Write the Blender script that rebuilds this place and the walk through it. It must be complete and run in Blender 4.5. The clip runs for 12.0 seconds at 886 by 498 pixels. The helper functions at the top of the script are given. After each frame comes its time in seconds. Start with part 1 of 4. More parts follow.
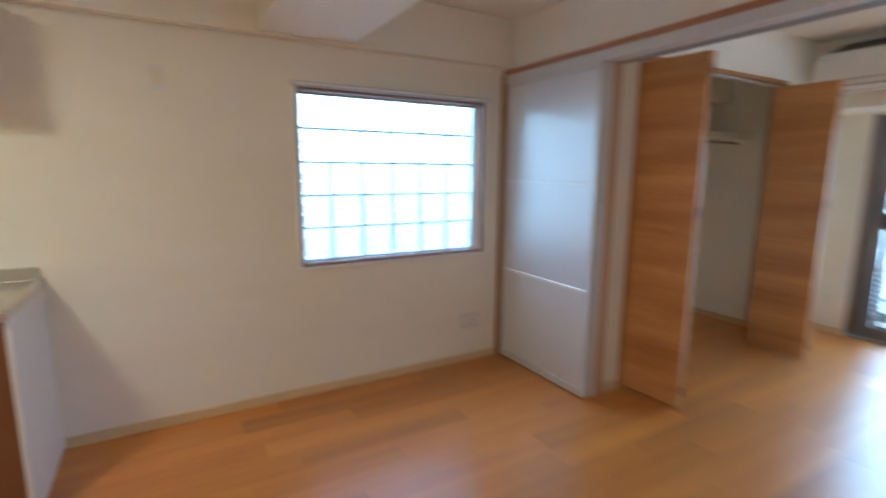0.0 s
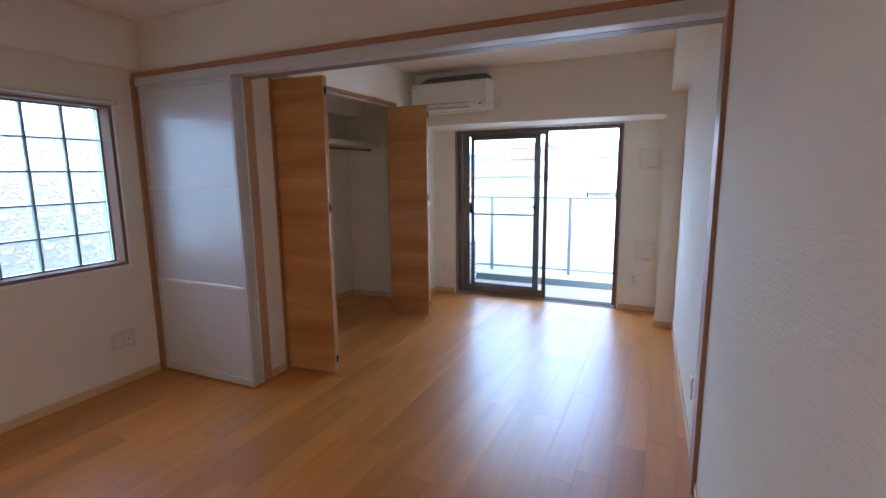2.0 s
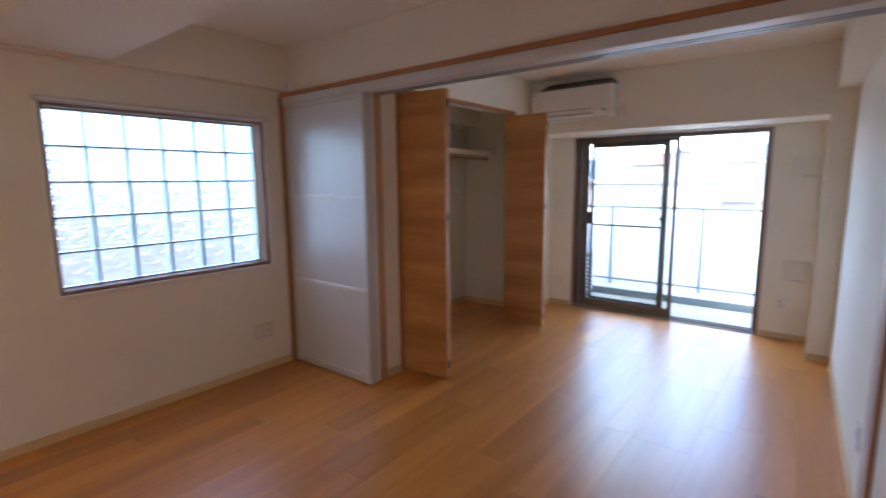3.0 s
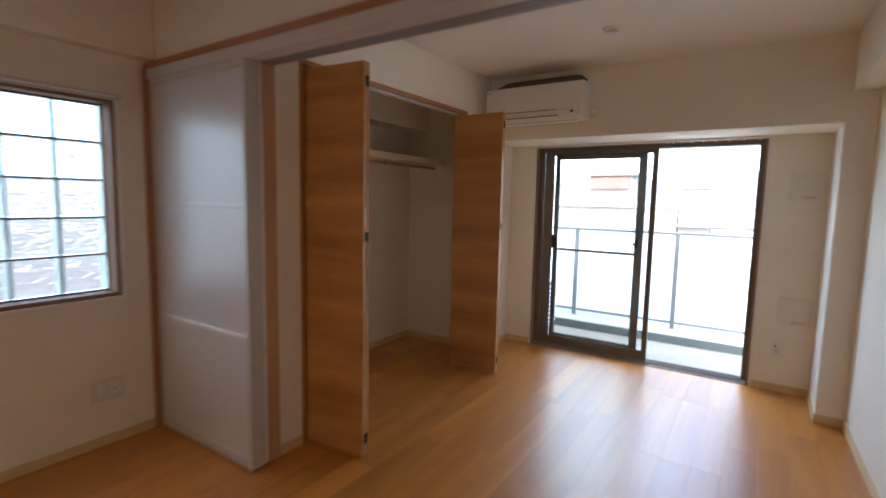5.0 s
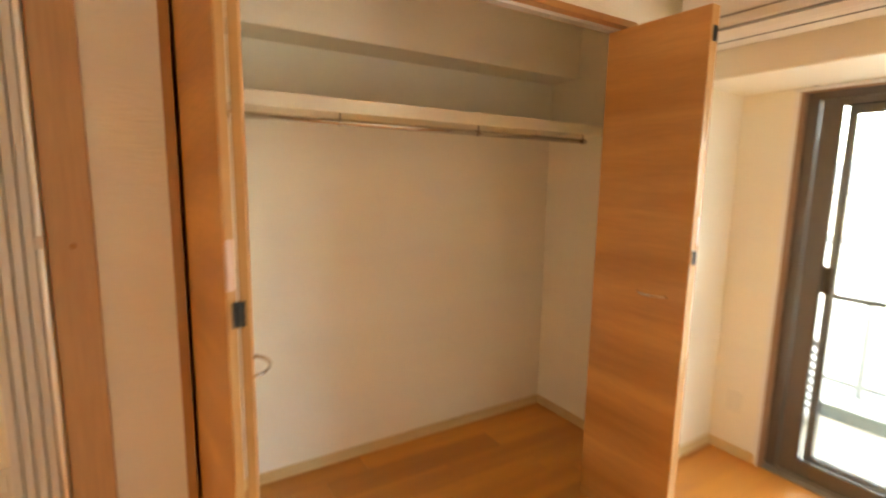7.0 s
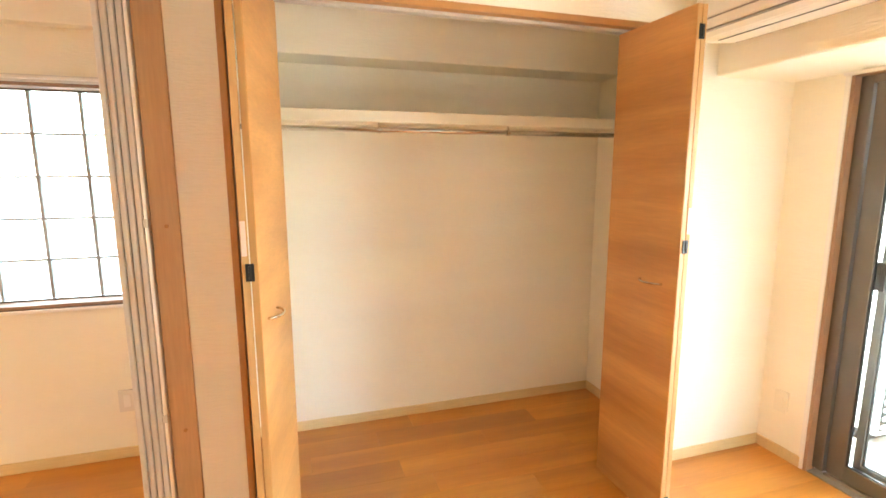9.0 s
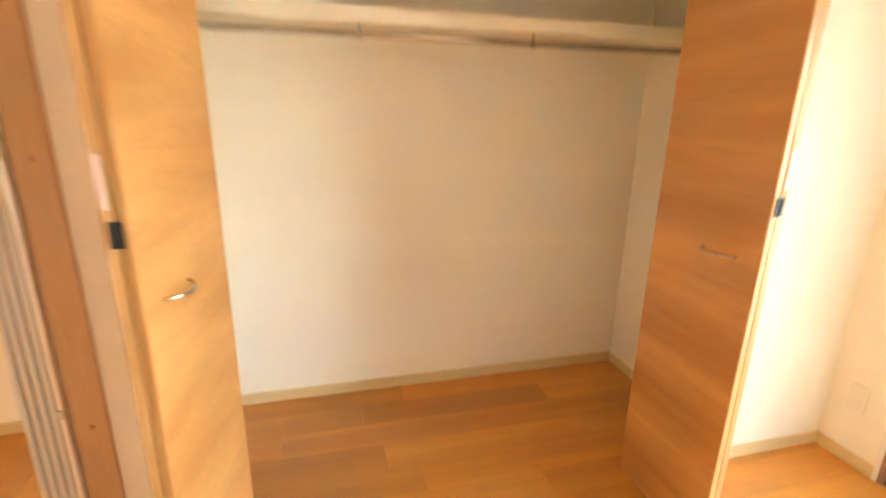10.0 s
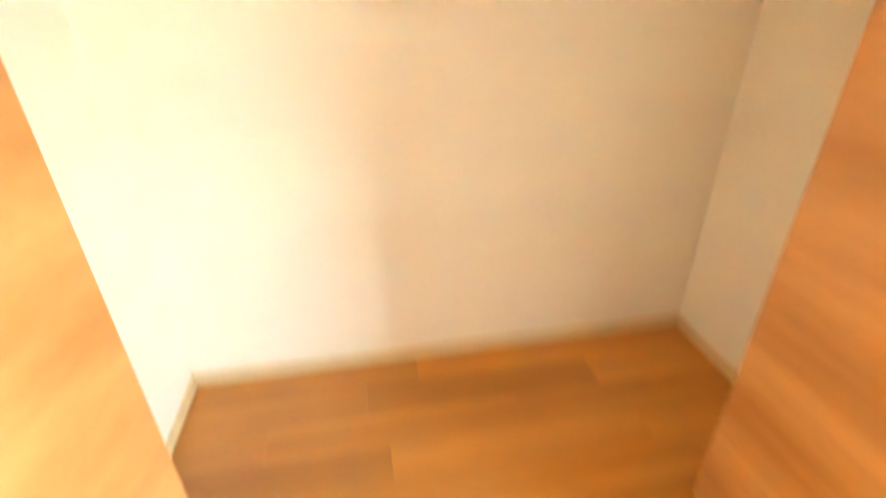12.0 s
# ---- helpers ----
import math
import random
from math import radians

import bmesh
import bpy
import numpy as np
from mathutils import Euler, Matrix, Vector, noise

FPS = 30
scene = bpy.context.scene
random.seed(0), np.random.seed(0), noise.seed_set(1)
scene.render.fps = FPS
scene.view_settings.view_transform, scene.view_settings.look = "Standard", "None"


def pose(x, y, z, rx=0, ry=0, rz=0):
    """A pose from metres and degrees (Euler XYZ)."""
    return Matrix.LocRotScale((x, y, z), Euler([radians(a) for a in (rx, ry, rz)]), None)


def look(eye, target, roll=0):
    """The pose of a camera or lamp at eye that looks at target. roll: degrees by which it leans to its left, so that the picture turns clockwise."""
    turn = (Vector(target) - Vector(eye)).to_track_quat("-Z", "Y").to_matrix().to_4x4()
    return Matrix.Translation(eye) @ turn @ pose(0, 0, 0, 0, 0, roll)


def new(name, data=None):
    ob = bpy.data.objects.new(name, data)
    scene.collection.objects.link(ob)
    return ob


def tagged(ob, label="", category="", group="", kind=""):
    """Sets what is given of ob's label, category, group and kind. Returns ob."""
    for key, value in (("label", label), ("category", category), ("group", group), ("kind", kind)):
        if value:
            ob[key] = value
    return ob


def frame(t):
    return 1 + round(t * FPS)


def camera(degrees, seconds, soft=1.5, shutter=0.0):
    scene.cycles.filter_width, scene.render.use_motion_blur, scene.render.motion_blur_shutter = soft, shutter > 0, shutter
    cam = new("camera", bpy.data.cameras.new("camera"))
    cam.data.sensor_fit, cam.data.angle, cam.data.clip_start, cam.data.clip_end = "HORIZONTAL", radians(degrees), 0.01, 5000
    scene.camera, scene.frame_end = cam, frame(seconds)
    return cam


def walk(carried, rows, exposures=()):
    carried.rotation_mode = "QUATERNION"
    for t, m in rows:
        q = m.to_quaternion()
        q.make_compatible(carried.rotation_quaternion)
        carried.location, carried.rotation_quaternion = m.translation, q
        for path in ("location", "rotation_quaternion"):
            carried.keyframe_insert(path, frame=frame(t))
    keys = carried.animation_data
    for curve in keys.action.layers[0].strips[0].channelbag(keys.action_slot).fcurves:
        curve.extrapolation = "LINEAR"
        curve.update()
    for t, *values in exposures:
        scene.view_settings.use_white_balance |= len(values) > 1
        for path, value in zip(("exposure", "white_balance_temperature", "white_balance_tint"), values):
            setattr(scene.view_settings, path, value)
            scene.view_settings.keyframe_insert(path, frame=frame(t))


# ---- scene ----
cam = camera(85.6, 12.0, soft=1.5, shutter=0.85)
PATH = [
    (0, (2.9, 0.074, 1.421), (1.186, 1.053, 1.095), 0.5),
    (0.4, (3.108, 0.021, 1.423), (1.587, 1.261, 1.037), -0.1),
    (0.5, (3.134, 0.006, 1.42), (1.649, 1.292, 1.041), -0.3),
    (1, (3.223, 0.013, 1.425), (1.88, 1.437, 1.014), 0.4),
    (1.5, (3.283, 0.022, 1.475), (2.239, 1.687, 1.107), -0.0),
    (2, (3.333, 0.006, 1.43), (2.51, 1.802, 1.115), -0.6),
    (2.2, (3.331, -0.002, 1.427), (2.449, 1.767, 1.125), -1.1),
    (2.5, (3.312, 0.005, 1.44), (2.344, 1.728, 1.136), -1.7),
    (2.7, (3.309, 0.004, 1.454), (2.232, 1.663, 1.158), -1.3),
    (4.3, (3.141, 0.159, 1.429), (1.722, 1.541, 1.15), 1.3),
    (4.5, (3.097, 0.391, 1.411), (1.813, 1.901, 1.141), 1.7),
    (4.8, (3.023, 0.658, 1.419), (1.873, 2.271, 1.144), 0.2),
    (5, (2.942, 0.849, 1.397), (1.845, 2.508, 1.191), 1.2),
    (5.5, (2.707, 1.346, 1.415), (1.57, 2.978, 1.204), 1.7),
    (6, (2.491, 1.812, 1.426), (1.096, 3.225, 1.179), 0.0),
    (6.3, (2.374, 2.055, 1.444), (0.922, 3.402, 1.166), 0.3),
    (6.5, (2.312, 2.207, 1.437), (0.834, 3.523, 1.148), 0.8),
    (7, (2.243, 2.538, 1.466), (0.556, 3.573, 1.177), 1.0),
    (7.2, (2.226, 2.635, 1.476), (0.497, 3.613, 1.25), 0.8),
    (8.8, (2.708, 2.809, 1.483), (0.832, 3.43, 1.179), -0.2),
    (9, (2.709, 2.811, 1.479), (0.82, 3.387, 1.164), -0.1),
    (9.2, (2.675, 2.833, 1.472), (0.79, 3.409, 1.134), -0.3),
    (9.5, (2.536, 2.885, 1.448), (0.637, 3.419, 1.119), 0.3),
    (10, (2.24, 3.043, 1.435), (0.384, 3.528, 0.868), 1.1),
    (10.5, (1.96, 3.142, 1.393), (0.208, 3.599, 0.544), -0.8),
    (11, (1.734, 3.268, 1.366), (0.185, 3.617, 0.15), -0.5),
    (11.5, (1.649, 3.289, 1.373), (0.205, 3.578, 0.02), -1.4),
    (12, (1.641, 3.26, 1.439), (-0.091, 3.553, 0.484), -0.9),
]
EXPOSURES = [(0, 5.16, 5000, -3), (1.0, 4.71, 5150, 5), (2.5, 4.49, 5300, 10), (4.5, 4.50, 6200, 11), (5.5, 4.13, 6700, 7), (6.0, 4.36, 7400, 9), (6.5, 5.16, 8550, 9), (7.2, 6.14, 9300, 4),
             (9.0, 6.67, 7700, 1), (9.5, 6.54, 8000, 2), (10.0, 6.57, 8400, 3), (10.5, 6.68, 8600, 0), (11.5, 7.12, 8300, 4), (12, 7.1, 7800, -3)]
walk(cam, [(t, look(eye, target, roll)) for t, eye, target, roll in PATH],
     exposures=EXPOSURES)

# ---- light ----
scene.cycles.diffuse_bounces = 8
world = bpy.data.worlds.new("sky")
scene.world = world
world.use_nodes = True
wn = world.node_tree
sky = wn.nodes.new("ShaderNodeTexSky")
sky.sky_type = "NISHITA"
sky.sun_disc = False
sky.sun_elevation = radians(48)
sky.sun_rotation = radians(158)
sky.dust_density = 3.0
sky.air_density = 0.8
sky.ozone_density = 0.6
wn.links.new(sky.outputs["Color"], wn.nodes["Background"].inputs["Color"])
wn.nodes["Background"].inputs["Strength"].default_value = 0.118

sun = new("sun", bpy.data.lights.new("sun", "SUN"))
sun.data.energy, sun.data.angle, sun.data.color = 0.35, radians(20), (1.0, 0.97, 0.93)
sun.matrix_world = look((5, -12, 14.4), (0, 0, 0))

# daylight that falls on the glass blocks from outside
block_sky = new("glass_block_daylight", bpy.data.lights.new("glass_block_daylight", "AREA"))
block_sky.data.shape = "RECTANGLE"
block_sky.data.size, block_sky.data.size_y = 1.7, 1.25
block_sky.data.energy, block_sky.data.color = 0.85, (0.86, 0.95, 1.0)
block_sky.matrix_world = look((-0.72, 1.41, 2.5), (1.2, 1.41, 1.0))

# the bright overcast zenith above the balcony
balcony_sky = new("balcony_daylight", bpy.data.lights.new("balcony_daylight", "AREA"))
balcony_sky.data.shape = "RECTANGLE"
balcony_sky.data.size, balcony_sky.data.size_y = 3.2, 2.2
balcony_sky.data.energy, balcony_sky.data.color = 5.6, (0.80, 0.91, 1.0)
balcony_sky.matrix_world = look((0.7, 8.1, 2.9), (2.6, 3.6, 1.0))

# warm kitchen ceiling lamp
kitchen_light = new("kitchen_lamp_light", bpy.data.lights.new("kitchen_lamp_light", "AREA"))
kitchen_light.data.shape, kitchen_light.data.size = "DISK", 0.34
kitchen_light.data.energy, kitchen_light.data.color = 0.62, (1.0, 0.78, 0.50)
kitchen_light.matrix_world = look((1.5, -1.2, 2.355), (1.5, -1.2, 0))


# ---- materials ----
def material(name, base, rough=0.5, metal=0.0, spread=0.06, scale=3.0, fine=60.0, bump=0.0, stretch=(1, 1, 1), coat=0.0, vary=0.0,
             spec=0.5, deep=0.002):
    """A plain surface with soft blotches, a fine grain and a little relief."""
    m = bpy.data.materials.new(name)
    m.use_nodes = True
    n, links = m.node_tree.nodes, m.node_tree.links
    p = n["Principled BSDF"]
    p.inputs["Roughness"].default_value, p.inputs["Metallic"].default_value = rough, metal
    p.inputs["Coat Weight"].default_value = coat
    p.inputs["Coat Roughness"].default_value = 0.15
    p.inputs["Specular IOR Level"].default_value = spec
    co = n.new("ShaderNodeTexCoord")
    mp = n.new("ShaderNodeMapping")
    mp.inputs["Scale"].default_value = stretch
    links.new(co.outputs["Object"], mp.inputs["Vector"])
    big, small = n.new("ShaderNodeTexNoise"), n.new("ShaderNodeTexNoise")
    big.inputs["Scale"].default_value, small.inputs["Scale"].default_value = scale, fine
    big.inputs["Detail"].default_value, small.inputs["Detail"].default_value = 4, 3
    links.new(mp.outputs["Vector"], big.inputs["Vector"])
    links.new(mp.outputs["Vector"], small.inputs["Vector"])
    ramp = n.new("ShaderNodeValToRGB")
    ramp.color_ramp.elements[0].position, ramp.color_ramp.elements[1].position = 0.3, 0.7
    ramp.color_ramp.elements[0].color = (*[c * (1 - spread) for c in base], 1)
    ramp.color_ramp.elements[1].color = (*[min(1, c * (1 + spread)) for c in base], 1)
    links.new(big.outputs["Fac"], ramp.inputs["Fac"])
    shade = n.new("ShaderNodeHueSaturation")
    value = n.new("ShaderNodeMapRange")
    value.inputs["To Min"].default_value, value.inputs["To Max"].default_value = 1 - spread * 0.7, 1 + spread * 0.7
    links.new(small.outputs["Fac"], value.inputs["Value"])
    links.new(value.outputs["Result"], shade.inputs["Value"])
    links.new(ramp.outputs["Color"], shade.inputs["Color"])
    out = shade.outputs["Color"]
    if vary:
        info, more, spreadv = n.new("ShaderNodeObjectInfo"), n.new("ShaderNodeHueSaturation"), n.new("ShaderNodeMapRange")
        spreadv.inputs["To Min"].default_value, spreadv.inputs["To Max"].default_value = 1 - vary, 1 + vary
        links.new(info.outputs["Random"], spreadv.inputs["Value"])
        links.new(spreadv.outputs["Result"], more.inputs["Value"])
        links.new(out, more.inputs["Color"])
        out = more.outputs["Color"]
    links.new(out, p.inputs["Base Color"])
    wear = n.new("ShaderNodeMapRange")
    wear.inputs["To Min"].default_value, wear.inputs["To Max"].default_value = max(0.02, rough - 0.07), min(1, rough + 0.07)
    links.new(big.outputs["Fac"], wear.inputs["Value"])
    links.new(wear.outputs["Result"], p.inputs["Roughness"])
    if bump:
        b = n.new("ShaderNodeBump")
        b.inputs["Strength"].default_value, b.inputs["Distance"].default_value = bump, deep
        links.new(small.outputs["Fac"], b.inputs["Height"])
        links.new(b.outputs["Normal"], p.inputs["Normal"])
    return m


def wood(name, dark, light, axis, rough=0.35, vary=0.0, coat=0.0, rings=9.0, pieces=False, relief=0.1):
    """Wood print with long grain along axis (0, 1 or 2)."""
    m = bpy.data.materials.new(name)
    m.use_nodes = True
    n, links = m.node_tree.nodes, m.node_tree.links
    p = n["Principled BSDF"]
    p.inputs["Coat Weight"].default_value, p.inputs["Coat Roughness"].default_value = coat, 0.32
    co = n.new("ShaderNodeTexCoord")
    mp = n.new("ShaderNodeMapping")
    along = [1.0, 1.0, 1.0]
    along[axis] = 0.07
    mp.inputs["Scale"].default_value = along
    links.new(co.outputs["Object"], mp.inputs["Vector"])
    vector = mp.outputs["Vector"]
    if pieces:
        info, far, shift = n.new("ShaderNodeObjectInfo"), n.new("ShaderNodeMath"), n.new("ShaderNodeVectorMath")
        far.operation = "MULTIPLY"
        far.inputs[1].default_value = 37.0
        links.new(info.outputs["Random"], far.inputs[0])
        links.new(vector, shift.inputs[0])
        links.new(far.outputs["Value"], shift.inputs[1])
        vector = shift.outputs["Vector"]
    band, hair = n.new("ShaderNodeTexNoise"), n.new("ShaderNodeTexNoise")
    band.inputs["Scale"].default_value, band.inputs["Detail"].default_value = rings, 3
    band.inputs["Distortion"].default_value = 0.12
    hair.inputs["Scale"].default_value, hair.inputs["Detail"].default_value = 130, 4
    links.new(vector, band.inputs["Vector"])
    links.new(vector, hair.inputs["Vector"])
    ramp = n.new("ShaderNodeValToRGB")
    ramp.color_ramp.elements[0].position, ramp.color_ramp.elements[1].position = 0.28, 0.74
    ramp.color_ramp.elements[0].color, ramp.color_ramp.elements[1].color = (*dark, 1), (*light, 1)
    links.new(band.outputs["Fac"], ramp.inputs["Fac"])
    shade, value = n.new("ShaderNodeHueSaturation"), n.new("ShaderNodeMapRange")
    value.inputs["From Min"].default_value, value.inputs["From Max"].default_value = 0.3, 0.7
    value.inputs["To Min"].default_value, value.inputs["To Max"].default_value = 0.93, 1.05
    links.new(hair.outputs["Fac"], value.inputs["Value"])
    links.new(value.outputs["Result"], shade.inputs["Value"])
    links.new(ramp.outputs["Color"], shade.inputs["Color"])
    out = shade.outputs["Color"]
    if vary:
        pick = n.new("ShaderNodeObjectInfo") if pieces else n.new("ShaderNodeNewGeometry")
        more, v = n.new("ShaderNodeHueSaturation"), n.new("ShaderNodeMapRange")
        v.inputs["To Min"].default_value, v.inputs["To Max"].default_value = 1 - vary, 1 + vary
        links.new(pick.outputs["Random" if pieces else "Random Per Island"], v.inputs["Value"])
        links.new(v.outputs["Result"], more.inputs["Value"])
        links.new(out, more.inputs["Color"])
        out = more.outputs["Color"]
    links.new(out, p.inputs["Base Color"])
    r = n.new("ShaderNodeMapRange")
    r.inputs["To Min"].default_value, r.inputs["To Max"].default_value = rough - 0.06, rough + 0.08
    links.new(band.outputs["Fac"], r.inputs["Value"])
    links.new(r.outputs["Result"], p.inputs["Roughness"])
    b = n.new("ShaderNodeBump")
    b.inputs["Strength"].default_value, b.inputs["Distance"].default_value = relief, 0.001
    links.new(hair.outputs["Fac"], b.inputs["Height"])
    links.new(b.outputs["Normal"], p.inputs["Normal"])
    return m


def clear(name, tint, rough=0.0, ior=1.45, bump=0.0, scale=20.0, weight=1.0, deep=0.002):
    m = material(name, tint, rough=max(rough, 0.0), spread=0.0, scale=scale, bump=bump, fine=scale, deep=deep)
    p = m.node_tree.nodes["Principled BSDF"]
    for link in list(p.inputs["Roughness"].links):
        m.node_tree.links.remove(link)
    p.inputs["Roughness"].default_value = rough
    p.inputs["Transmission Weight"].default_value, p.inputs["IOR"].default_value = weight, ior
    return m


WALLPAPER = material("woven_wallpaper", (0.86, 0.828, 0.732), 0.75, spread=0.03, scale=1.2, fine=62, bump=0.65, stretch=(0.4, 0.4, 3.0), spec=0.3, deep=0.003)
CEILING = material("ceiling_paper", (0.87, 0.834, 0.755), 0.8, spread=0.025, scale=1.0, fine=160, bump=0.4, spec=0.3)
SKIRTING = wood("beige_skirting_wood", (0.66, 0.50, 0.265), (0.73, 0.57, 0.32), 1, rough=0.45)
FLOORWOOD = wood("orange_laminate", (0.475, 0.174, 0.027), (0.645, 0.267, 0.048), 1, rough=0.36, vary=0.17, coat=0.45, rings=9, pieces=True, relief=0.03)
GAP = material("dark_joint", (0.10, 0.045, 0.018), 0.7)
DOORWOOD_H = wood("closet_door_wood", (0.45, 0.200, 0.060), (0.70, 0.362, 0.132), 0, rough=0.4, rings=9)
EDGEWOOD = wood("door_edge_wood", (0.45, 0.24, 0.085), (0.60, 0.34, 0.14), 2, rough=0.4, rings=25)
JAMBWOOD = wood("jamb_wood", (0.34, 0.18, 0.10), (0.41, 0.225, 0.13), 2, rough=0.42, rings=14)
POSTWOOD = wood("closet_post_wood", (0.53, 0.325, 0.175), (0.60, 0.38, 0.21), 2, rough=0.42, rings=14)
HEADWOOD = wood("head_trim_wood", (0.385, 0.175, 0.08), (0.455, 0.215, 0.105), 0, rough=0.42, rings=14)
CASEWOOD_Y = wood("closet_head_wood", (0.41, 0.20, 0.07), (0.51, 0.265, 0.095), 1, rough=0.42, rings=14)
CASEWOOD_Z = wood("closet_jamb_wood", (0.41, 0.20, 0.07), (0.51, 0.265, 0.095), 2, rough=0.42, rings=14)
REVEALWOOD = wood("window_reveal_wood", (0.31, 0.19, 0.125), (0.39, 0.25, 0.17), 2, rough=0.5, rings=12)
REVEALWOOD.node_tree.nodes["Principled BSDF"].inputs["Specular IOR Level"].default_value = 0.15
WHITE = material("white_trim", (0.80, 0.79, 0.77), 0.45, spread=0.02)
TRIMWHITE = material("bright_white_trim", (0.90, 0.90, 0.89), 0.35, spread=0.01, spec=0.8)
ALU = material("satin_aluminium", (0.66, 0.655, 0.64), 0.48, metal=0.3, spread=0.03, stretch=(1, 1, 0.1), fine=90)
ALUBRIGHT = material("polished_aluminium_bar", (0.95, 0.95, 0.95), 0.25, metal=0.0, spread=0.01, spec=1.0)
ALUEDGE = material("bright_aluminium_edge", (0.90, 0.90, 0.89), 0.32, metal=0.6, spread=0.02)
ALUDARK = material("track_groove", (0.16, 0.16, 0.165), 0.5, metal=0.3)
RAILGREY = material("grey_running_track", (0.34, 0.34, 0.345), 0.45, metal=0.4, spread=0.04)
FASCIA = material("pale_grey_rail_cover", (0.66, 0.655, 0.64), 0.45, metal=0.15, spread=0.02)
FROST = clear("frosted_acrylic", (0.75, 0.755, 0.765), rough=0.36, ior=2.4, weight=0.15)
BRONZE = material("bronze_sash_aluminium", (0.165, 0.149, 0.134), 0.42, metal=0.5, spread=0.08, fine=120)
GREYSASH = material("grey_sash_aluminium", (0.20, 0.205, 0.19), 0.45, metal=0.3, spread=0.06)
GLASS = clear("window_glass", (0.86, 0.89, 0.88), rough=0.0, ior=1.45)
BLOCK = clear("glass_block_glass", (0.49, 0.515, 0.525), rough=0.04, ior=1.45, bump=1.0, scale=15, deep=0.03)
BLOCKSIDE = clear("glass_block_side", (0.76, 0.86, 0.89), rough=0.5, ior=1.2, weight=0.9)
BLOCKEDGE = clear("glass_block_border", (0.50, 0.58, 0.595), rough=0.12, ior=1.35)
GASKETSHADE = material("dark_brown_gasket_and_shade", (0.13, 0.085, 0.06), 0.6, spread=0.1)
VENTWHITE = material("wall_coloured_plastic", (0.80, 0.775, 0.69), 0.6, spread=0.02)
JOINT = material("grey_joint", (0.35, 0.355, 0.365), 0.8, spread=0.15)
PLASTIC = material("white_plastic", (0.80, 0.79, 0.76), 0.38, spread=0.015)
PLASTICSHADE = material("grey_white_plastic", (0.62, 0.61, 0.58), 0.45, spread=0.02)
SOCKETGREY = material("dull_white_plastic", (0.72, 0.70, 0.66), 0.5, spread=0.02)
SILL = material("bronze_sill_track", (0.30, 0.26, 0.22), 0.45, metal=0.3, spread=0.06)
SLOT = material("shaded_plastic_slot", (0.26, 0.25, 0.235), 0.6)
DARK = material("black_plastic", (0.02, 0.02, 0.022), 0.45)
# painted shade for the gap above the air conditioner
GAPSHADE = material("dark_gap_shade", (0.13, 0.125, 0.12), 0.95, spread=0.2)
HINGE = material("black_hinge_metal", (0.025, 0.027, 0.03), 0.35, metal=0.6)
STEEL = material("brushed_steel", (0.62, 0.60, 0.57), 0.25, metal=1.0, spread=0.04, stretch=(1, 0.1, 1), fine=140)
CHROME = material("polished_rod", (0.66, 0.63, 0.58), 0.2, metal=1.0, spread=0.02)
LAMPSHADE = material("milky_lamp_shade", (0.82, 0.80, 0.75), 0.4, spread=0.01)
STICKER = material("pale_pink_sticker", (0.78, 0.60, 0.54), 0.6, spread=0.02)
SHELFMAT = material("cream_shelf_board", (0.80, 0.74, 0.60), 0.5, spread=0.03)
CONCRETE = material("balcony_floor_sheet", (0.275, 0.25, 0.205), 0.8, spread=0.08, scale=5, fine=150, bump=0.4)
KERB = material("balcony_kerb_paint", (0.38, 0.385, 0.37), 0.75, spread=0.07, scale=4, bump=0.3)
KERBFACE = material("grey_green_kerb_face", (0.11, 0.135, 0.13), 0.75, spread=0.08, scale=4, bump=0.3)
RAILGLASS = clear("milky_rail_glass", (0.93, 0.96, 0.97), rough=0.5, weight=0.6)
RAILMETAL = material("grey_rail_metal", (0.20, 0.21, 0.215), 0.4, metal=0.5, spread=0.05)
PALEWALL = material("pale_plaster_wall", (0.235, 0.233, 0.226), 0.85, spread=0.07, scale=0.3, fine=8)
ROOFGREY = material("grey_roof", (0.20, 0.205, 0.21), 0.8, spread=0.1, scale=0.3, fine=5)
ROOFTILE = material("grey_tiled_roof", (0.11, 0.11, 0.11), 0.8, spread=0.3, scale=0.8, fine=6)
REDPANEL = material("faded_red_panel", (0.20, 0.105, 0.092), 0.7, spread=0.06, scale=0.5, fine=6)
FARWINDOW = material("far_window_glass", (0.17, 0.19, 0.21), 0.3, spread=0.1)
HILL = material("hazy_wooded_hill", (0.10, 0.13, 0.165), 0.95, spread=0.2, scale=0.02, fine=0.3)
GROUND = material("town_ground", (0.18, 0.18, 0.17), 0.9, spread=0.2, scale=0.05, fine=1.5)
KITCHENBROWN = wood("kitchen_door_wood", (0.14, 0.055, 0.022), (0.20, 0.08, 0.033), 2, rough=0.35)
KITCHENSIDE = material("kitchen_side_white", (0.74, 0.73, 0.71), 0.4, spread=0.02)


# ---- building helpers ----
def add_box(bm, a, b):
    """A box between two corners."""
    x0, x1 = sorted((a[0], b[0]))
    y0, y1 = sorted((a[1], b[1]))
    z0, z1 = sorted((a[2], b[2]))
    v = [bm.verts.new(c) for c in ((x0, y0, z0), (x1, y0, z0), (x1, y1, z0), (x0, y1, z0), (x0, y0, z1), (x1, y0, z1), (x1, y1, z1), (x0, y1, z1))]
    for f in ((3, 2, 1, 0), (4, 5, 6, 7), (0, 1, 5, 4), (1, 2, 6, 5), (2, 3, 7, 6), (3, 0, 4, 7)):
        bm.faces.new([v[i] for i in f])
    return v


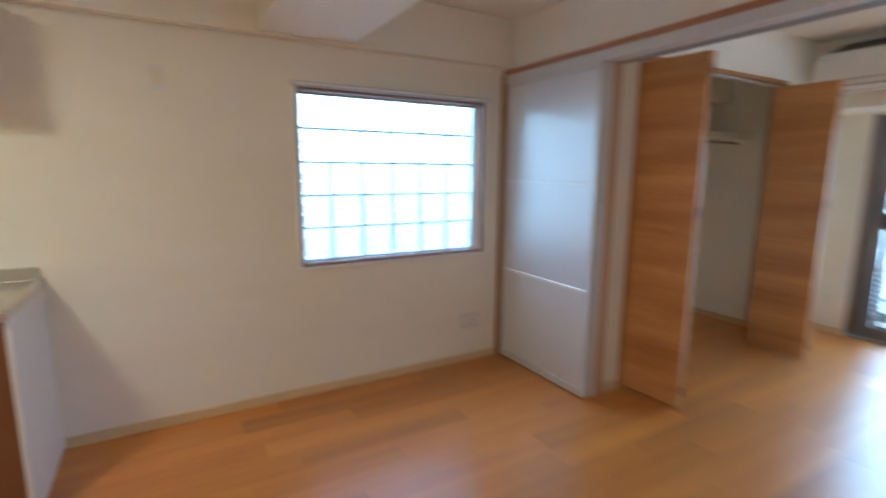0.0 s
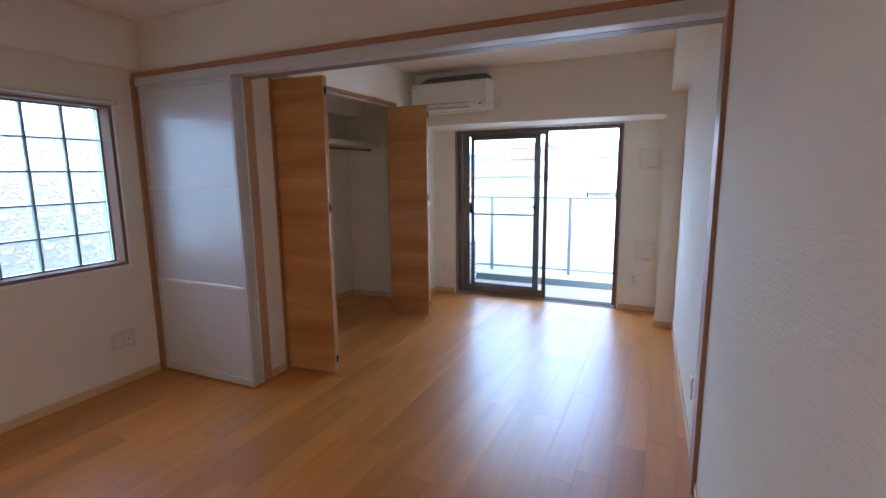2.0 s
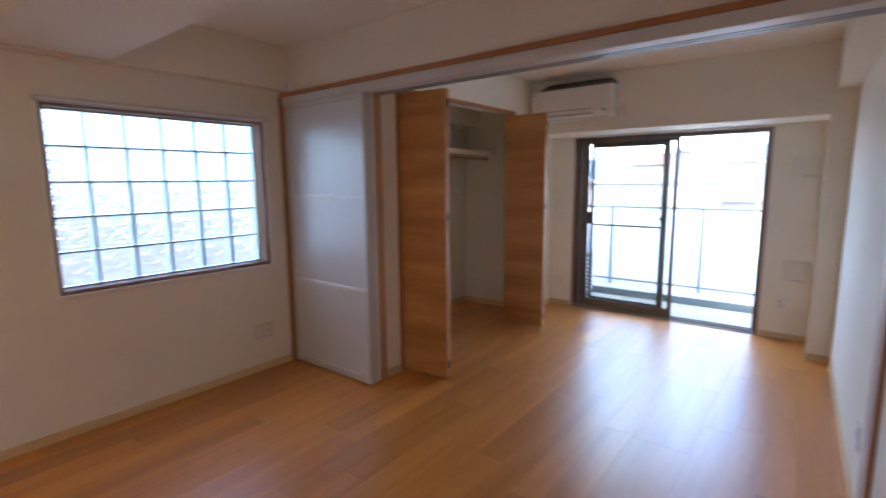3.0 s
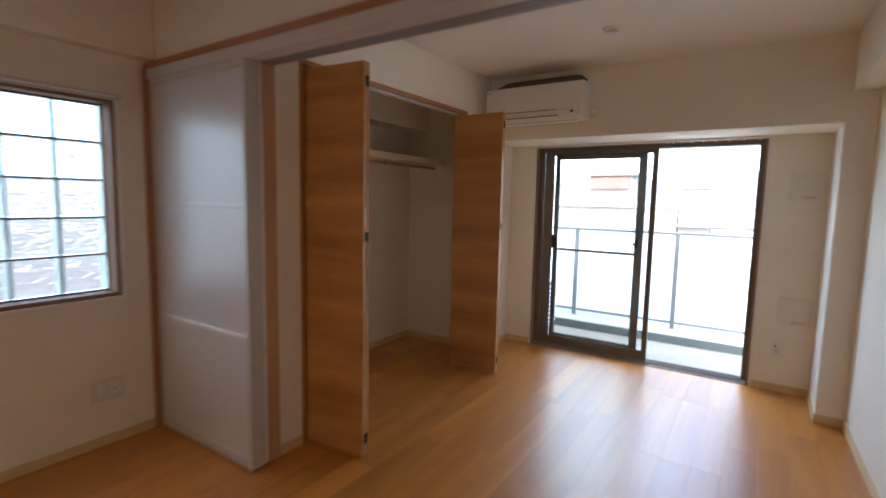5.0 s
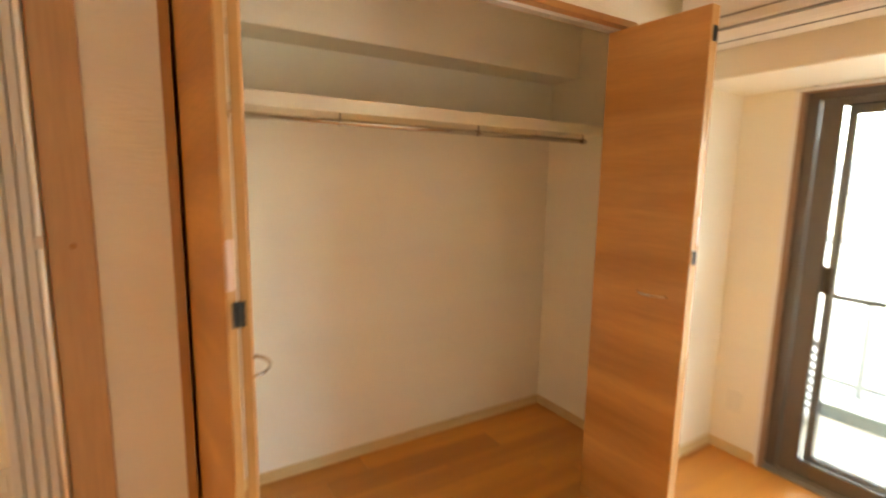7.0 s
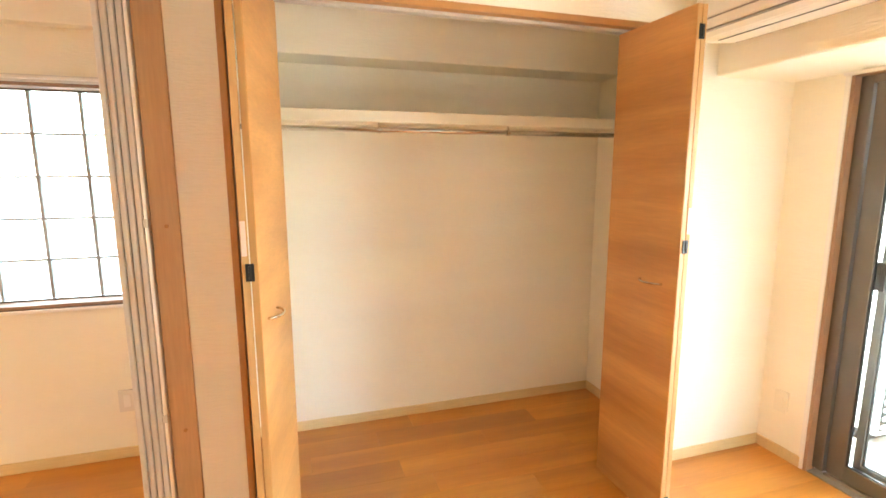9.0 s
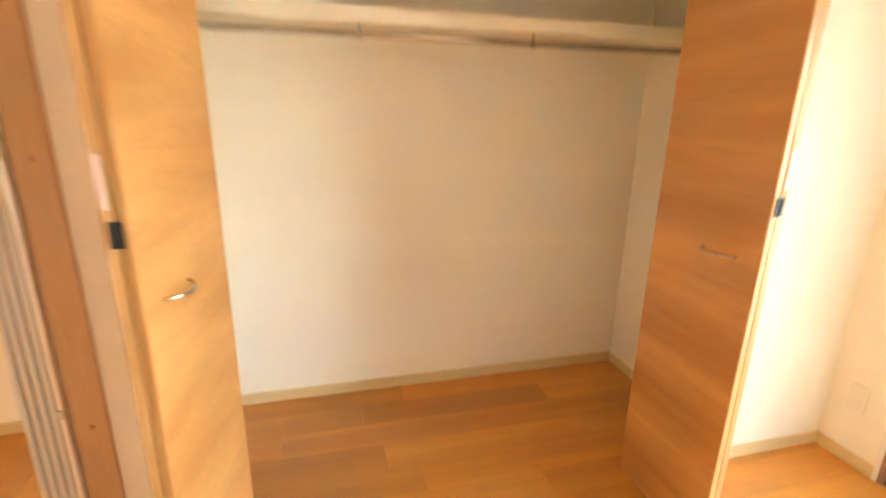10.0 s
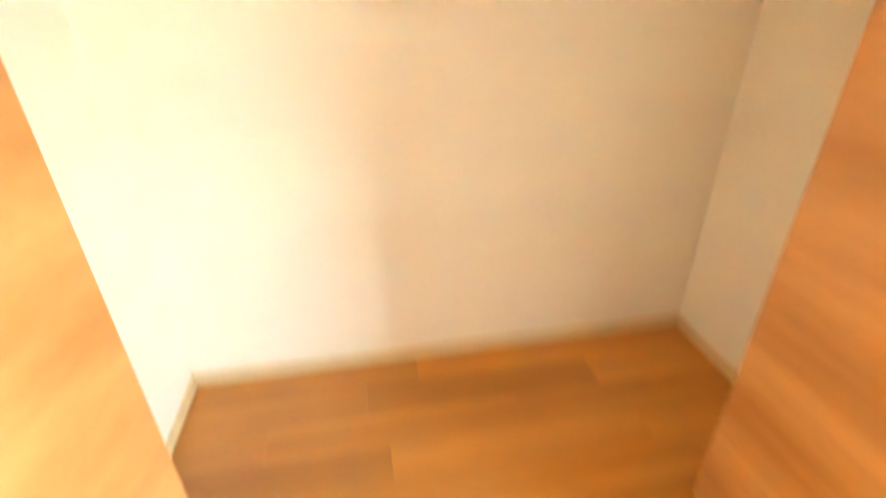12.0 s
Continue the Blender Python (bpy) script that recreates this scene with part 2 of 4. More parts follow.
def boxes(*pairs, bevel=0.0, segments=2):
    bm = bmesh.new()
    for a, b in pairs:
        add_box(bm, a, b)
    if bevel:
        bmesh.ops.bevel(bm, geom=list(bm.edges), offset=bevel, segments=segments, profile=0.6, affect="EDGES", clamp_overlap=True)
    return bm


def eased(a, b, radius, plane):
    """A box with only its low, room-side edge rounded: plane "yz" for a beam along x, "xz" for one along y."""
    bm = bmesh.new()
    add_box(bm, a, b)
    k = 1 if plane == "yz" else 0
    edges = [e for e in bm.edges if all(abs(v.co[k] - a[k]) < 1e-5 and abs(v.co.z - a[2]) < 1e-5 for v in e.verts)]
    bmesh.ops.bevel(bm, geom=edges, offset=radius, segments=4, profile=0.5, affect="EDGES")
    return bm


def tube(bm, a, b, radius, sides=14):
    a, b = Vector(a), Vector(b)
    way = b - a
    turn = way.to_track_quat("Z", "Y").to_matrix().to_4x4()
    bmesh.ops.create_cone(bm, cap_ends=True, segments=sides, radius1=radius, radius2=radius, depth=way.length,
                          matrix=Matrix.Translation((a + b) / 2) @ turn)
    return bm


def sweep(points, radius, sides=10):
    """A bent rod through points, of round section."""
    bm = bmesh.new()
    rings = []
    pts = [Vector(p) for p in points]
    for i, p in enumerate(pts):
        way = (pts[min(i + 1, len(pts) - 1)] - pts[max(i - 1, 0)]).normalized()
        side = way.cross(Vector((0, 0, 1)))
        side = side.normalized() if side.length > 0.01 else Vector((1, 0, 0))
        up = side.cross(way)
        rings.append([bm.verts.new(p + radius * (math.cos(k * math.tau / sides) * side + math.sin(k * math.tau / sides) * up)) for k in range(sides)])
    for r, s in zip(rings, rings[1:]):
        for k in range(sides):
            bm.faces.new((r[k], r[(k + 1) % sides], s[(k + 1) % sides], s[k]))
    bm.faces.new(rings[0])
    bm.faces.new(list(reversed(rings[-1])))
    bmesh.ops.recalc_face_normals(bm, faces=bm.faces)
    return bm


def mesh_object(name, bm, mat, smooth=False):
    me = bpy.data.meshes.new(name)
    bm.to_mesh(me)
    bm.free()
    me.materials.append(mat)
    if smooth:
        for f in me.polygons:
            f.use_smooth = True
    return new(name, me)


def structure(name, bm, mat, label, category):
    return tagged(mesh_object(name, bm, mat), label, category, kind="structure")


def thing(name, place, label, category, group="", kind=""):
    """An empty at a thing's base, to carry its parts."""
    e = new(name)
    e.empty_display_size = 0.05
    e.location = place
    return tagged(e, label, category, group, kind)


def part(name, bm, mat, parent, label="", smooth=False):
    """One mesh under a thing or a part; its coordinates are those of the world."""
    ob = mesh_object(name, bm, mat, smooth)
    ob.parent = parent
    ob.matrix_parent_inverse = Matrix.Translation(-parent.location)
    if label:
        ob["label"] = label
    return ob


# ---- the shell of the flat ----
H = 2.45            # ceiling
EAST = 3.54         # long wall beside the walk
NORTH = 5.185        # window wall
SOUTH = -2.6
CLOSET = 0.868      # face of the closet wall
OY0, OY1, OZ = 2.604, 4.278, 2.092   # closet opening
WX0, WX1, WZ = 1.128, 2.95, 1.908   # balcony opening
BY0, BY1, BZ0, BZ1 = 0.752, 2.052, 0.836, 1.886   # glass block opening

structure("wall_west", boxes(((-0.2, SOUTH, 0), (0, BY0, H)), ((-0.2, BY1, 0), (0, NORTH, H)), ((-0.2, BY0, 0), (0, BY1, BZ0)), ((-0.2, BY0, BZ1), (0, BY1, H))),
          WALLPAPER, "off-white woven wallpaper wall with a glass block window", "wall")
east = boxes(((EAST, SOUTH, 0), (EAST + 0.15, 2.42, H)))
for v in add_box(east, (EAST, 2.42, 0), (EAST + 0.15, NORTH, H)):
    if v.co.y > 3 and v.co.x < EAST + 0.1:
        v.co.x -= 0.075     # the wall runs slightly askew towards the window
structure("wall_east", east, WALLPAPER, "long off-white wallpaper wall beside the opening", "wall")
structure("wall_south", boxes(((-0.2, SOUTH - 0.15, 0), (EAST + 0.15, SOUTH, H))), WALLPAPER, "plain off-white wall closing the kitchen end", "wall")
structure("wall_north", boxes(((-0.2, NORTH, -0.3), (WX0, NORTH + 0.18, H + 0.3)), ((WX1, NORTH, -0.3), (EAST + 0.15, NORTH + 0.18, H + 0.3)),
                              ((WX0, NORTH, WZ), (WX1, NORTH + 0.18, H + 0.3)), ((WX0, NORTH + 0.06, -0.3), (WX1, NORTH + 0.18, -0.012))),
          WALLPAPER, "off-white balcony wall with a sliding window opening", "wall")
front = bmesh.new()
sides = [[front.verts.new((x, y, z)) for y, z in ((2.424, 0), (OY0, 0), (OY0, OZ), (OY1, OZ), (OY1, 0), (NORTH, 0), (NORTH, H), (2.424, H))] for x in (CLOSET - 0.1, CLOSET)]
front.faces.new(sides[0])
front.faces.new(list(reversed(sides[1])))
for i in range(8):
    front.faces.new((sides[0][i], sides[1][i], sides[1][(i + 1) % 8], sides[0][(i + 1) % 8]))
bmesh.ops.recalc_face_normals(front, faces=front.faces)
structure("wall_closet_front", front, WALLPAPER, "off-white closet wall with a wide door opening", "wall")
structure("wall_closet_near", boxes(((0, 2.372, 0), (CLOSET - 0.104, 2.485, H))), WALLPAPER, "off-white partition between kitchen room and closet", "wall")
structure("wall_closet_far", boxes(((0, 4.675, 0), (CLOSET - 0.104, NORTH, H))), WALLPAPER, "off-white end wall inside the closet", "wall")
structure("wall_above_sliding_doors", boxes(((0, 2.246, 2.12), (EAST, 2.368, H))), WALLPAPER, "off-white wall strip above the sliding door rail", "wall")
structure("ceiling", boxes(((-0.2, SOUTH - 0.15, H + 0.002), (EAST + 0.15, NORTH, H + 0.15))), CEILING, "off-white papered ceiling", "ceiling")
structure("beam_west", boxes(((0, SOUTH, 2.13), (0.08, 2.243, H)), bevel=0.006), WALLPAPER, "shallow papered beam along the window wall", "beam")
structure("beam_closet", boxes(((0, 2.488, 2.040), (0.22, 4.672, H)), bevel=0.006), WALLPAPER, "papered beam across the closet's back wall", "beam")
structure("beam_north", eased((CLOSET, 4.70, 1.915), (3.327, NORTH, H), 0.010, "yz"), WALLPAPER, "deep papered beam over the balcony window", "beam")
structure("beam_east", eased((3.355, 2.372, 2.10), (EAST, 4.70, H), 0.008, "xz"), WALLPAPER, "papered beam along the long wall", "beam")
structure("column", boxes(((3.327, 4.70, 0), (EAST, NORTH, H))), WALLPAPER, "square papered column in the window corner", "column")
structure("duct_box", boxes(((0.083, 0.54, 2.14), (EAST, 1.08, H)), bevel=0.006), CEILING, "boxed-in duct under the kitchen ceiling", "duct box")


def skirting(pairs):
    for i, (a, b) in enumerate(pairs):
        bm = boxes((a, b), bevel=0.003)
        structure("baseboard", bm, SKIRTING, "beige wood-print baseboard along the wall", "baseboard")


S, SK = 0.058, 0.009
skirting([((0, -0.478, 0), (SK, 2.2, S)), ((CLOSET, 2.424, 0), (CLOSET + SK, 2.576, S)), ((CLOSET, 4.29, 0), (CLOSET + SK, NORTH - SK, S)),
          ((CLOSET, NORTH - SK, 0), (1.112, NORTH, S)), ((2.972, NORTH - SK, 0), (3.327, NORTH, S)), ((3.327 - SK, 4.70, 0), (3.327, NORTH - SK, S)),
          ((3.327 - SK, 4.70 - SK, 0), (3.477, 4.70, S)), ((EAST - SK, SOUTH, 0), (EAST, 2.232, S)),
          ((0, 2.485 + SK, 0), (SK, 4.675 - SK, S)), ((0, 2.485, 0), (CLOSET - 0.104, 2.485 + SK, S)), ((0, 4.675 - SK, 0), (CLOSET - 0.104, 4.675, S))])

bm = bmesh.new()
for v in add_box(bm, (EAST - SK, 2.425, 0), (EAST, 4.70 - SK, S)):
    if v.co.y > 3:
        v.co.x -= 0.0615
structure("baseboard", bm, SKIRTING, "beige wood-print baseboard along the wall", "baseboard")

# ---- sliding door rail, posts ----
rail = thing("sliding_door_rail", (1.75, 2.29, 2.02), "overhead aluminium rail with a wood trim strip", "door rail", kind="structure")
part("trim_strip", boxes(((0, 2.214, 2.088), (EAST, 2.246, 2.118)), bevel=0.003), HEADWOOD, rail, "reddish brown wood strip")
part("rail_cover", boxes(((0.022, 2.222, 2.03), (EAST - 0.02, 2.232, 2.087)), bevel=0.002), FASCIA, rail)
part("rail_body", boxes(((0.022, 2.233, 2.052), (EAST - 0.02, 2.418, 2.118))), ALUDARK, rail)
part("front_board", boxes(((0.905, 2.233, 2.03), (EAST - 0.02, 2.318, 2.0515)), bevel=0.002), FASCIA, rail)
for k in range(2):
    y = 2.327 + k * 0.041
    part("track_lip", boxes(((0.905, y, 2.03), (EAST - 0.02, y + 0.036, 2.0515)), bevel=0.002), RAILGREY, rail, "grey aluminium running track")

structure("door_post_west", boxes(((0, 2.203, 0), (0.022, 2.238, 2.087)), bevel=0.003), JAMBWOOD, "slim reddish brown door post on the window wall", "door post")
structure("door_post_closet", boxes(((CLOSET - 0.1, 2.336, 0), (CLOSET + 0.012, 2.4235, 2.052)), bevel=0.004), POSTWOOD, "reddish brown wooden post beside the closet", "door post")
structure("door_post_east", boxes(((EAST - 0.02, 2.222, 0), (EAST, 2.42, 2.118)), bevel=0.004), JAMBWOOD, "reddish brown wooden post on the long wall", "door post")
for z in (0.55, 1.30):
    cap = bmesh.new()
    tube(cap, (CLOSET + 0.012, 2.383, z), (CLOSET + 0.0145, 2.383, z), 0.007)
    tagged(mesh_object("screw_cap", cap, CASEWOOD_Z), "small brown screw cap on the wooden post", "screw cap", "screw caps")


# ---- stacked sliding panels ----
def sliding_panel(y, x0, x1, last=False):
    t = thing("sliding_panel", ((x0 + x1) / 2, y + 0.012, 0.012), "frosted acrylic sliding panel in a silver aluminium frame", "sliding door", "stacked sliding panels")
    st, z0, z1, d = 0.025, 0.012, 2.048, 0.0196
    part("stile", boxes(((x0, y, z0), (x0 + st, y + d, z1)), bevel=0.003), ALU, t)
    bm = boxes(((x1 - st, y, z0), (x1, y + d, z1)), bevel=0.003)
    # raised lip on the outer edge of the stile
    add_box(bm, (x1 + 0.0002, y + 0.007, z0 + 0.004), (x1 + 0.004, y + 0.017, z1 - 0.004))
    part("stile", bm, ALU, t)
    part("bottom_rail", boxes(((x0 + st, y, z0), (x1 - st, y + d, z0 + 0.05)), bevel=0.003), ALU, t)
    part("top_rail", boxes(((x0 + st, y, z1 - 0.05), (x1 - st, y + d, z1)), bevel=0.003), ALU, t)
    for z in (0.69, 1.345):
        part("middle_rail", boxes(((x0 + st, y - 0.001, z - 0.011), (x1 - st, y + d + 0.001, z + 0.011)), bevel=0.003), ALUBRIGHT, t, "bright aluminium cross bar")
    edges = (z0 + 0.05, 0.679, 0.701, 1.334, 1.356, z1 - 0.05)
    for a, b in zip(edges[::2], edges[1::2]):
        part("pane", boxes(((x0 + st - 0.004, y + 0.009, a - 0.004), (x1 - st + 0.004, y + 0.0125, b + 0.004))), FROST, t, "frosted translucent pane")
    if last:
        part("edge_strip", boxes(((x1 - 0.04, y + d + 0.0018, z0 + 0.006), (x1 + 0.004, y + d + 0.0140, z1 - 0.006)), bevel=0.005), ALUEDGE, t, "bright aluminium strip along the panel's edge")
        for z in (0.60, 1.30):
            part("stop_pad", boxes(((x1 + 0.0045, y + d + 0.0012, z), (x1 + 0.010, y + d + 0.0147, z + 0.028)), bevel=0.001), PLASTICSHADE, t)
    return t


for k in range(4):
    sliding_panel(2.2345 + k * 0.0218, 0.026, 0.899 - 0.001 * k, k == 3)


# ---- glass block window ----
w1 = thing("window_1", (-0.1, 1.40, BZ0), "window of thirty clear glass blocks, brown reveal, white edge", "window", kind="structure")
R = 0.014
part("reveal", boxes(((-0.118, BY0, BZ0), (0.002, BY0 + R, BZ1)), ((-0.118, BY1 - R, BZ0), (0.002, BY1, BZ1)),
                     ((-0.118, BY0 + R, BZ0), (0.002, BY1 - R, BZ0 + R)), ((-0.118, BY0 + R, BZ1 - R), (0.002, BY1 - R, BZ1))), REVEALWOOD, w1, "brown wood-print reveal")
part("gasket", boxes(((-0.1118, BY0 + R, BZ0 + R), (-0.098, BY0 + R + 0.007, BZ1 - R)), ((-0.1118, BY1 - R - 0.007, BZ0 + R), (-0.098, BY1 - R, BZ1 - R)),
                     ((-0.1118, BY0 + R + 0.007, BZ0 + R), (-0.098, BY1 - R - 0.007, BZ0 + R + 0.007)), ((-0.1118, BY0 + R + 0.007, BZ1 - R - 0.007), (-0.098, BY1 - R - 0.007, BZ1 - R))),
     GASKETSHADE, w1, "dark brown sealing strip round the blocks")
T = 0.022


def window_rim(name, lo, hi, front, mat, label, ease=0.0):
    """Four strips round the block opening, from lo to hi outside its edge."""
    part(name, boxes(((0.0005, BY0 - hi, BZ0 - hi), (front, BY0 - lo, BZ1 + hi)), ((0.0005, BY1 + lo, BZ0 - hi), (front, BY1 + hi, BZ1 + hi)),
                     ((0.0005, BY0 - lo, BZ0 - hi), (front, BY1 + lo, BZ0 - lo)), ((0.0005, BY0 - lo, BZ1 + lo), (front, BY1 + lo, BZ1 + hi)), bevel=ease), mat, w1, label)


# dark strip colours in the shadow groove along the trim's inner edge
window_rim("rim_shade", 0.0002, 0.006, 0.004, GASKETSHADE, "dark brown strip coloured as the trim's shadow groove")
window_rim("edge_trim", 0.006, T, 0.017, TRIMWHITE, "white plastic edge trim", 0.003)
bw, bh = (BY1 - BY0 - 2 * R) / 6, (BZ1 - BZ0 - 2 * R) / 5
J = 0.005
part("block_sides", boxes(*[((-0.195, max(BY0 + R + i * bw - 0.012, BY0 + R), BZ0 + R), (-0.143, min(BY0 + R + i * bw + 0.012, BY1 - R), BZ1 - R)) for i in range(7)]),
     BLOCKSIDE, w1, "blue-green glass sides of the blocks").visible_shadow = False
for k in range(1, 5):
    z = BZ0 + R + k * bh
    part("joint_line", boxes(((-0.140, BY0 + R, z - J), (-0.113, BY1 - R, z + J))), JOINT, w1, "grey joint")
for i in range(1, 6):
    y = BY0 + R + i * bw
    part("joint_line", boxes(*[((-0.140, y - 0.007, BZ0 + R + k * bh + J), (-0.1145, y + 0.007, BZ0 + R + (k + 1) * bh - J)) for k in range(5)]), JOINT, w1, "grey joint")
block = boxes(((-0.138, J, J), (-0.118, bw - J, bh - J)), bevel=0.006, segments=3)
# a clear smooth border round a wavy pressed middle, on both faces
wavy = [f for f in block.faces if f.calc_area() > 0.02]
bmesh.ops.inset_individual(block, faces=wavy, thickness=0.02, depth=0.0)
for f in block.faces:
    f.material_index = 0 if f in wavy else 1
first = None
for i in range(6):
    for k in range(5):
        if first is None:
            first = part("glass_block", block, BLOCK, w1, smooth=True)
            first.data.materials.append(BLOCKEDGE)
            ob = first
        else:
            ob = new("glass_block", first.data)
            ob.parent = w1
            ob.matrix_parent_inverse = first.matrix_parent_inverse
        ob.location = (0, BY0 + R + i * bw, BZ0 + R + k * bh)
        ob.visible_shadow = False


def curtain_rail(place_a, place_b, out, label, runners=0, backing=False):
    """A slim double rail on a wall, with brackets and runners; out: unit vector away from the wall."""
    a, b, out = Vector(place_a), Vector(place_b), Vector(out)
    way = (b - a).normalized()
    t = thing("curtain_rail", (a + b) / 2, label, "curtain rail")
    for off in (0.018, 0.036):
        lo, hi = a + out * off - out * 0.005 - Vector((0, 0, 0.006)), b + out * off + out * 0.005 + Vector((0, 0, 0.006))
        part("rail", boxes((lo, hi), bevel=0.002), WHITE, t)
    if backing:
        part("back_plate", boxes((a + out * 0.001 - Vector((0, 0, 0.017)), b + out * 0.006 + Vector((0, 0, 0.017))), bevel=0.002), ALU, t, "satin aluminium back plate")
        for end in (a, b):
            part("end_cap", boxes((end - way * 0.006 + out * 0.0005 - Vector((0, 0, 0.012)), end + way * 0.006 + out * 0.046 + Vector((0, 0, 0.010))), bevel=0.003), PLASTICSHADE, t)
    n = 4
    for i in range(n):
        c = a.lerp(b, (i + 0.15) / (n - 0.7))
        part("bracket", boxes((c - way * 0.008 + Vector((0, 0, 0.0065)), c + way * 0.008 + out * 0.043 + Vector((0, 0, 0.011))), bevel=0.001), PLASTICSHADE, t)
    for i in range(runners):
        c = a.lerp(b, 0.62 + 0.34 * (i / max(1, runners - 1)) ** 1.3) + out * 0.036 - Vector((0, 0, 0.0065))
        part("runner", boxes((c - way * 0.006 - out * 0.004, c + way * 0.006 + out * 0.004 - Vector((0, 0, 0.012))), bevel=0.001), WHITE, t)
    return t


curtain_rail((0.018, BY1 + 0.012, BZ1 + 0.016), (0.018, BY0 - 0.03, BZ1 + 0.016), (1, 0, 0), "slim aluminium curtain rail above the glass blocks", 7, True)


# ---- balcony window ----
w2 = thing("window_2", ((WX0 + WX1) / 2, NORTH, 0), "tall bronze sliding window, half slid open to the balcony", "window", kind="structure")
part("casing", boxes(((WX0 - 0.022, NORTH - 0.008, 0), (WX0 - 0.001, NORTH + 0.002, WZ + 0.002)), ((WX1 + 0.001, NORTH - 0.008, 0), (WX1 + 0.022, NORTH + 0.002, WZ + 0.002)), bevel=0.002), WHITE, w2, "white plastic edge trim")
part("reveal", boxes(((WX0, NORTH - 0.003, 0), (WX0 + 0.016, NORTH + 0.055, WZ)), ((WX1 - 0.016, NORTH - 0.003, 0), (WX1, NORTH + 0.055, WZ)),
                     ((WX0 + 0.016, NORTH - 0.003, WZ - 0.014), (WX1 - 0.016, NORTH + 0.055, WZ))), REVEALWOOD, w2, "brown wood-print reveal")
FX0, FX1, FZ = WX0 + 0.016, WX1 - 0.016, WZ - 0.014
part("frame", boxes(((FX0, NORTH + 0.035, 0.022), (FX0 + 0.05, NORTH + 0.165, FZ)), ((FX1 - 0.035, NORTH + 0.035, 0.022), (FX1, NORTH + 0.165, FZ)),
                    ((FX0 + 0.05, NORTH + 0.035, FZ - 0.035), (FX1 - 0.035, NORTH + 0.165, FZ)), bevel=0.003), BRONZE, w2)
sill = boxes(((FX0, NORTH + 0.004, -0.011), (FX1, NORTH + 0.175, 0.006)))
for k in range(4):
    add_box(sill, (FX0 + 0.05, NORTH + 0.045 + k * 0.033, 0.0062), (FX1 - 0.035, NORTH + 0.051 + k * 0.033, 0.020))
part("sill_track", sill, SILL, w2, "bronze aluminium sill with running tracks")


def sash(name, x0, x1, y, mat, left, right, low, high, mid, label):
    """One sliding sash: its two stiles, the height of its bottom rail and its top rail, and its pane."""
    z0, z1 = 0.024, FZ - 0.018
    a, b = x0 + left, x1 - right
    s = part(name, boxes(((x0, y, z0), (a, y + 0.028, z1)), ((b, y, z0), (x1, y + 0.028, z1)),
                         ((a, y, z0), (b, y + 0.028, z0 + low)), ((a, y, z1 - high), (b, y + 0.028, z1)), bevel=0.003), mat, w2, label)
    part("glazing_bead", boxes(((a, y + 0.006, z0 + low), (a + 0.005, y + 0.022, z1 - high)), ((b - 0.005, y + 0.006, z0 + low), (b, y + 0.022, z1 - high)),
                               ((a + 0.005, y + 0.006, z0 + low), (b - 0.005, y + 0.022, z0 + low + 0.005)), ((a + 0.005, y + 0.006, z1 - high - 0.005), (b - 0.005, y + 0.022, z1 - high))), DARK, s)
    if mid:
        part("middle_bar", boxes(((a, y + 0.004, 0.936), (b, y + 0.024, 0.958)), bevel=0.002), mat, s)
        part("latch", boxes(((b - 0.022, y - 0.012, 1.03), (b + 0.012, y, 1.05)), ((b + 0.002, y - 0.010, 1.0), (b + 0.02, y - 0.0005, 1.08)), bevel=0.003), DARK, s)
    g = part("glass_pane", boxes(((a - 0.004, y + 0.012, z0 + low - 0.004), (b + 0.004, y + 0.016, z1 - high + 0.004))), GLASS, s)
    g.visible_shadow = False
    return s


sash("sash", 1.198, 2.19, NORTH + 0.052, BRONZE, 0.078, 0.038, 0.078, 0.046, False, "dark bronze inner sash")
sash("sash", 1.287, 2.098, NORTH + 0.088, GREYSASH, 0.034, 0.062, 0.098, 0.082, True, "grey outer sash with a middle bar")
part("sash_grip", boxes(((1.262, NORTH + 0.0805, 0.955), (1.312, NORTH + 0.0875, 1.085)), bevel=0.003), DARK, w2)
curtain_rail((WX0 - 0.01, NORTH - 0.002, WZ - 0.008 + 0.002), (WX1 + 0.02, NORTH - 0.002, WZ - 0.006), (0, -1, 0), "slim curtain rail under the beam, with white runners", 9)


# ---- closet ----
structure("closet_casing", boxes(((CLOSET - 0.104, OY0 - 0.024, 0), (CLOSET + 0.006, OY0, OZ)), ((CLOSET - 0.104, OY1, 0), (CLOSET + 0.006, OY1 + 0.024, OZ)), bevel=0.003), CASEWOOD_Z,
          "orange-brown wooden closet door jambs", "door frame")
structure("closet_head", boxes(((CLOSET - 0.104, OY0 - 0.024, OZ - 0.001), (CLOSET + 0.006, OY1 + 0.024, OZ + 0.026)), bevel=0.003), CASEWOOD_Y, "orange-brown wooden head over the closet doors", "door frame")
structure("closet_track", boxes(((CLOSET - 0.07, OY0 + 0.002, OZ - 0.014), (CLOSET - 0.03, OY1 - 0.002, OZ - 0.0015)), bevel=0.002), ALU, "slim aluminium track under the closet head", "door track")


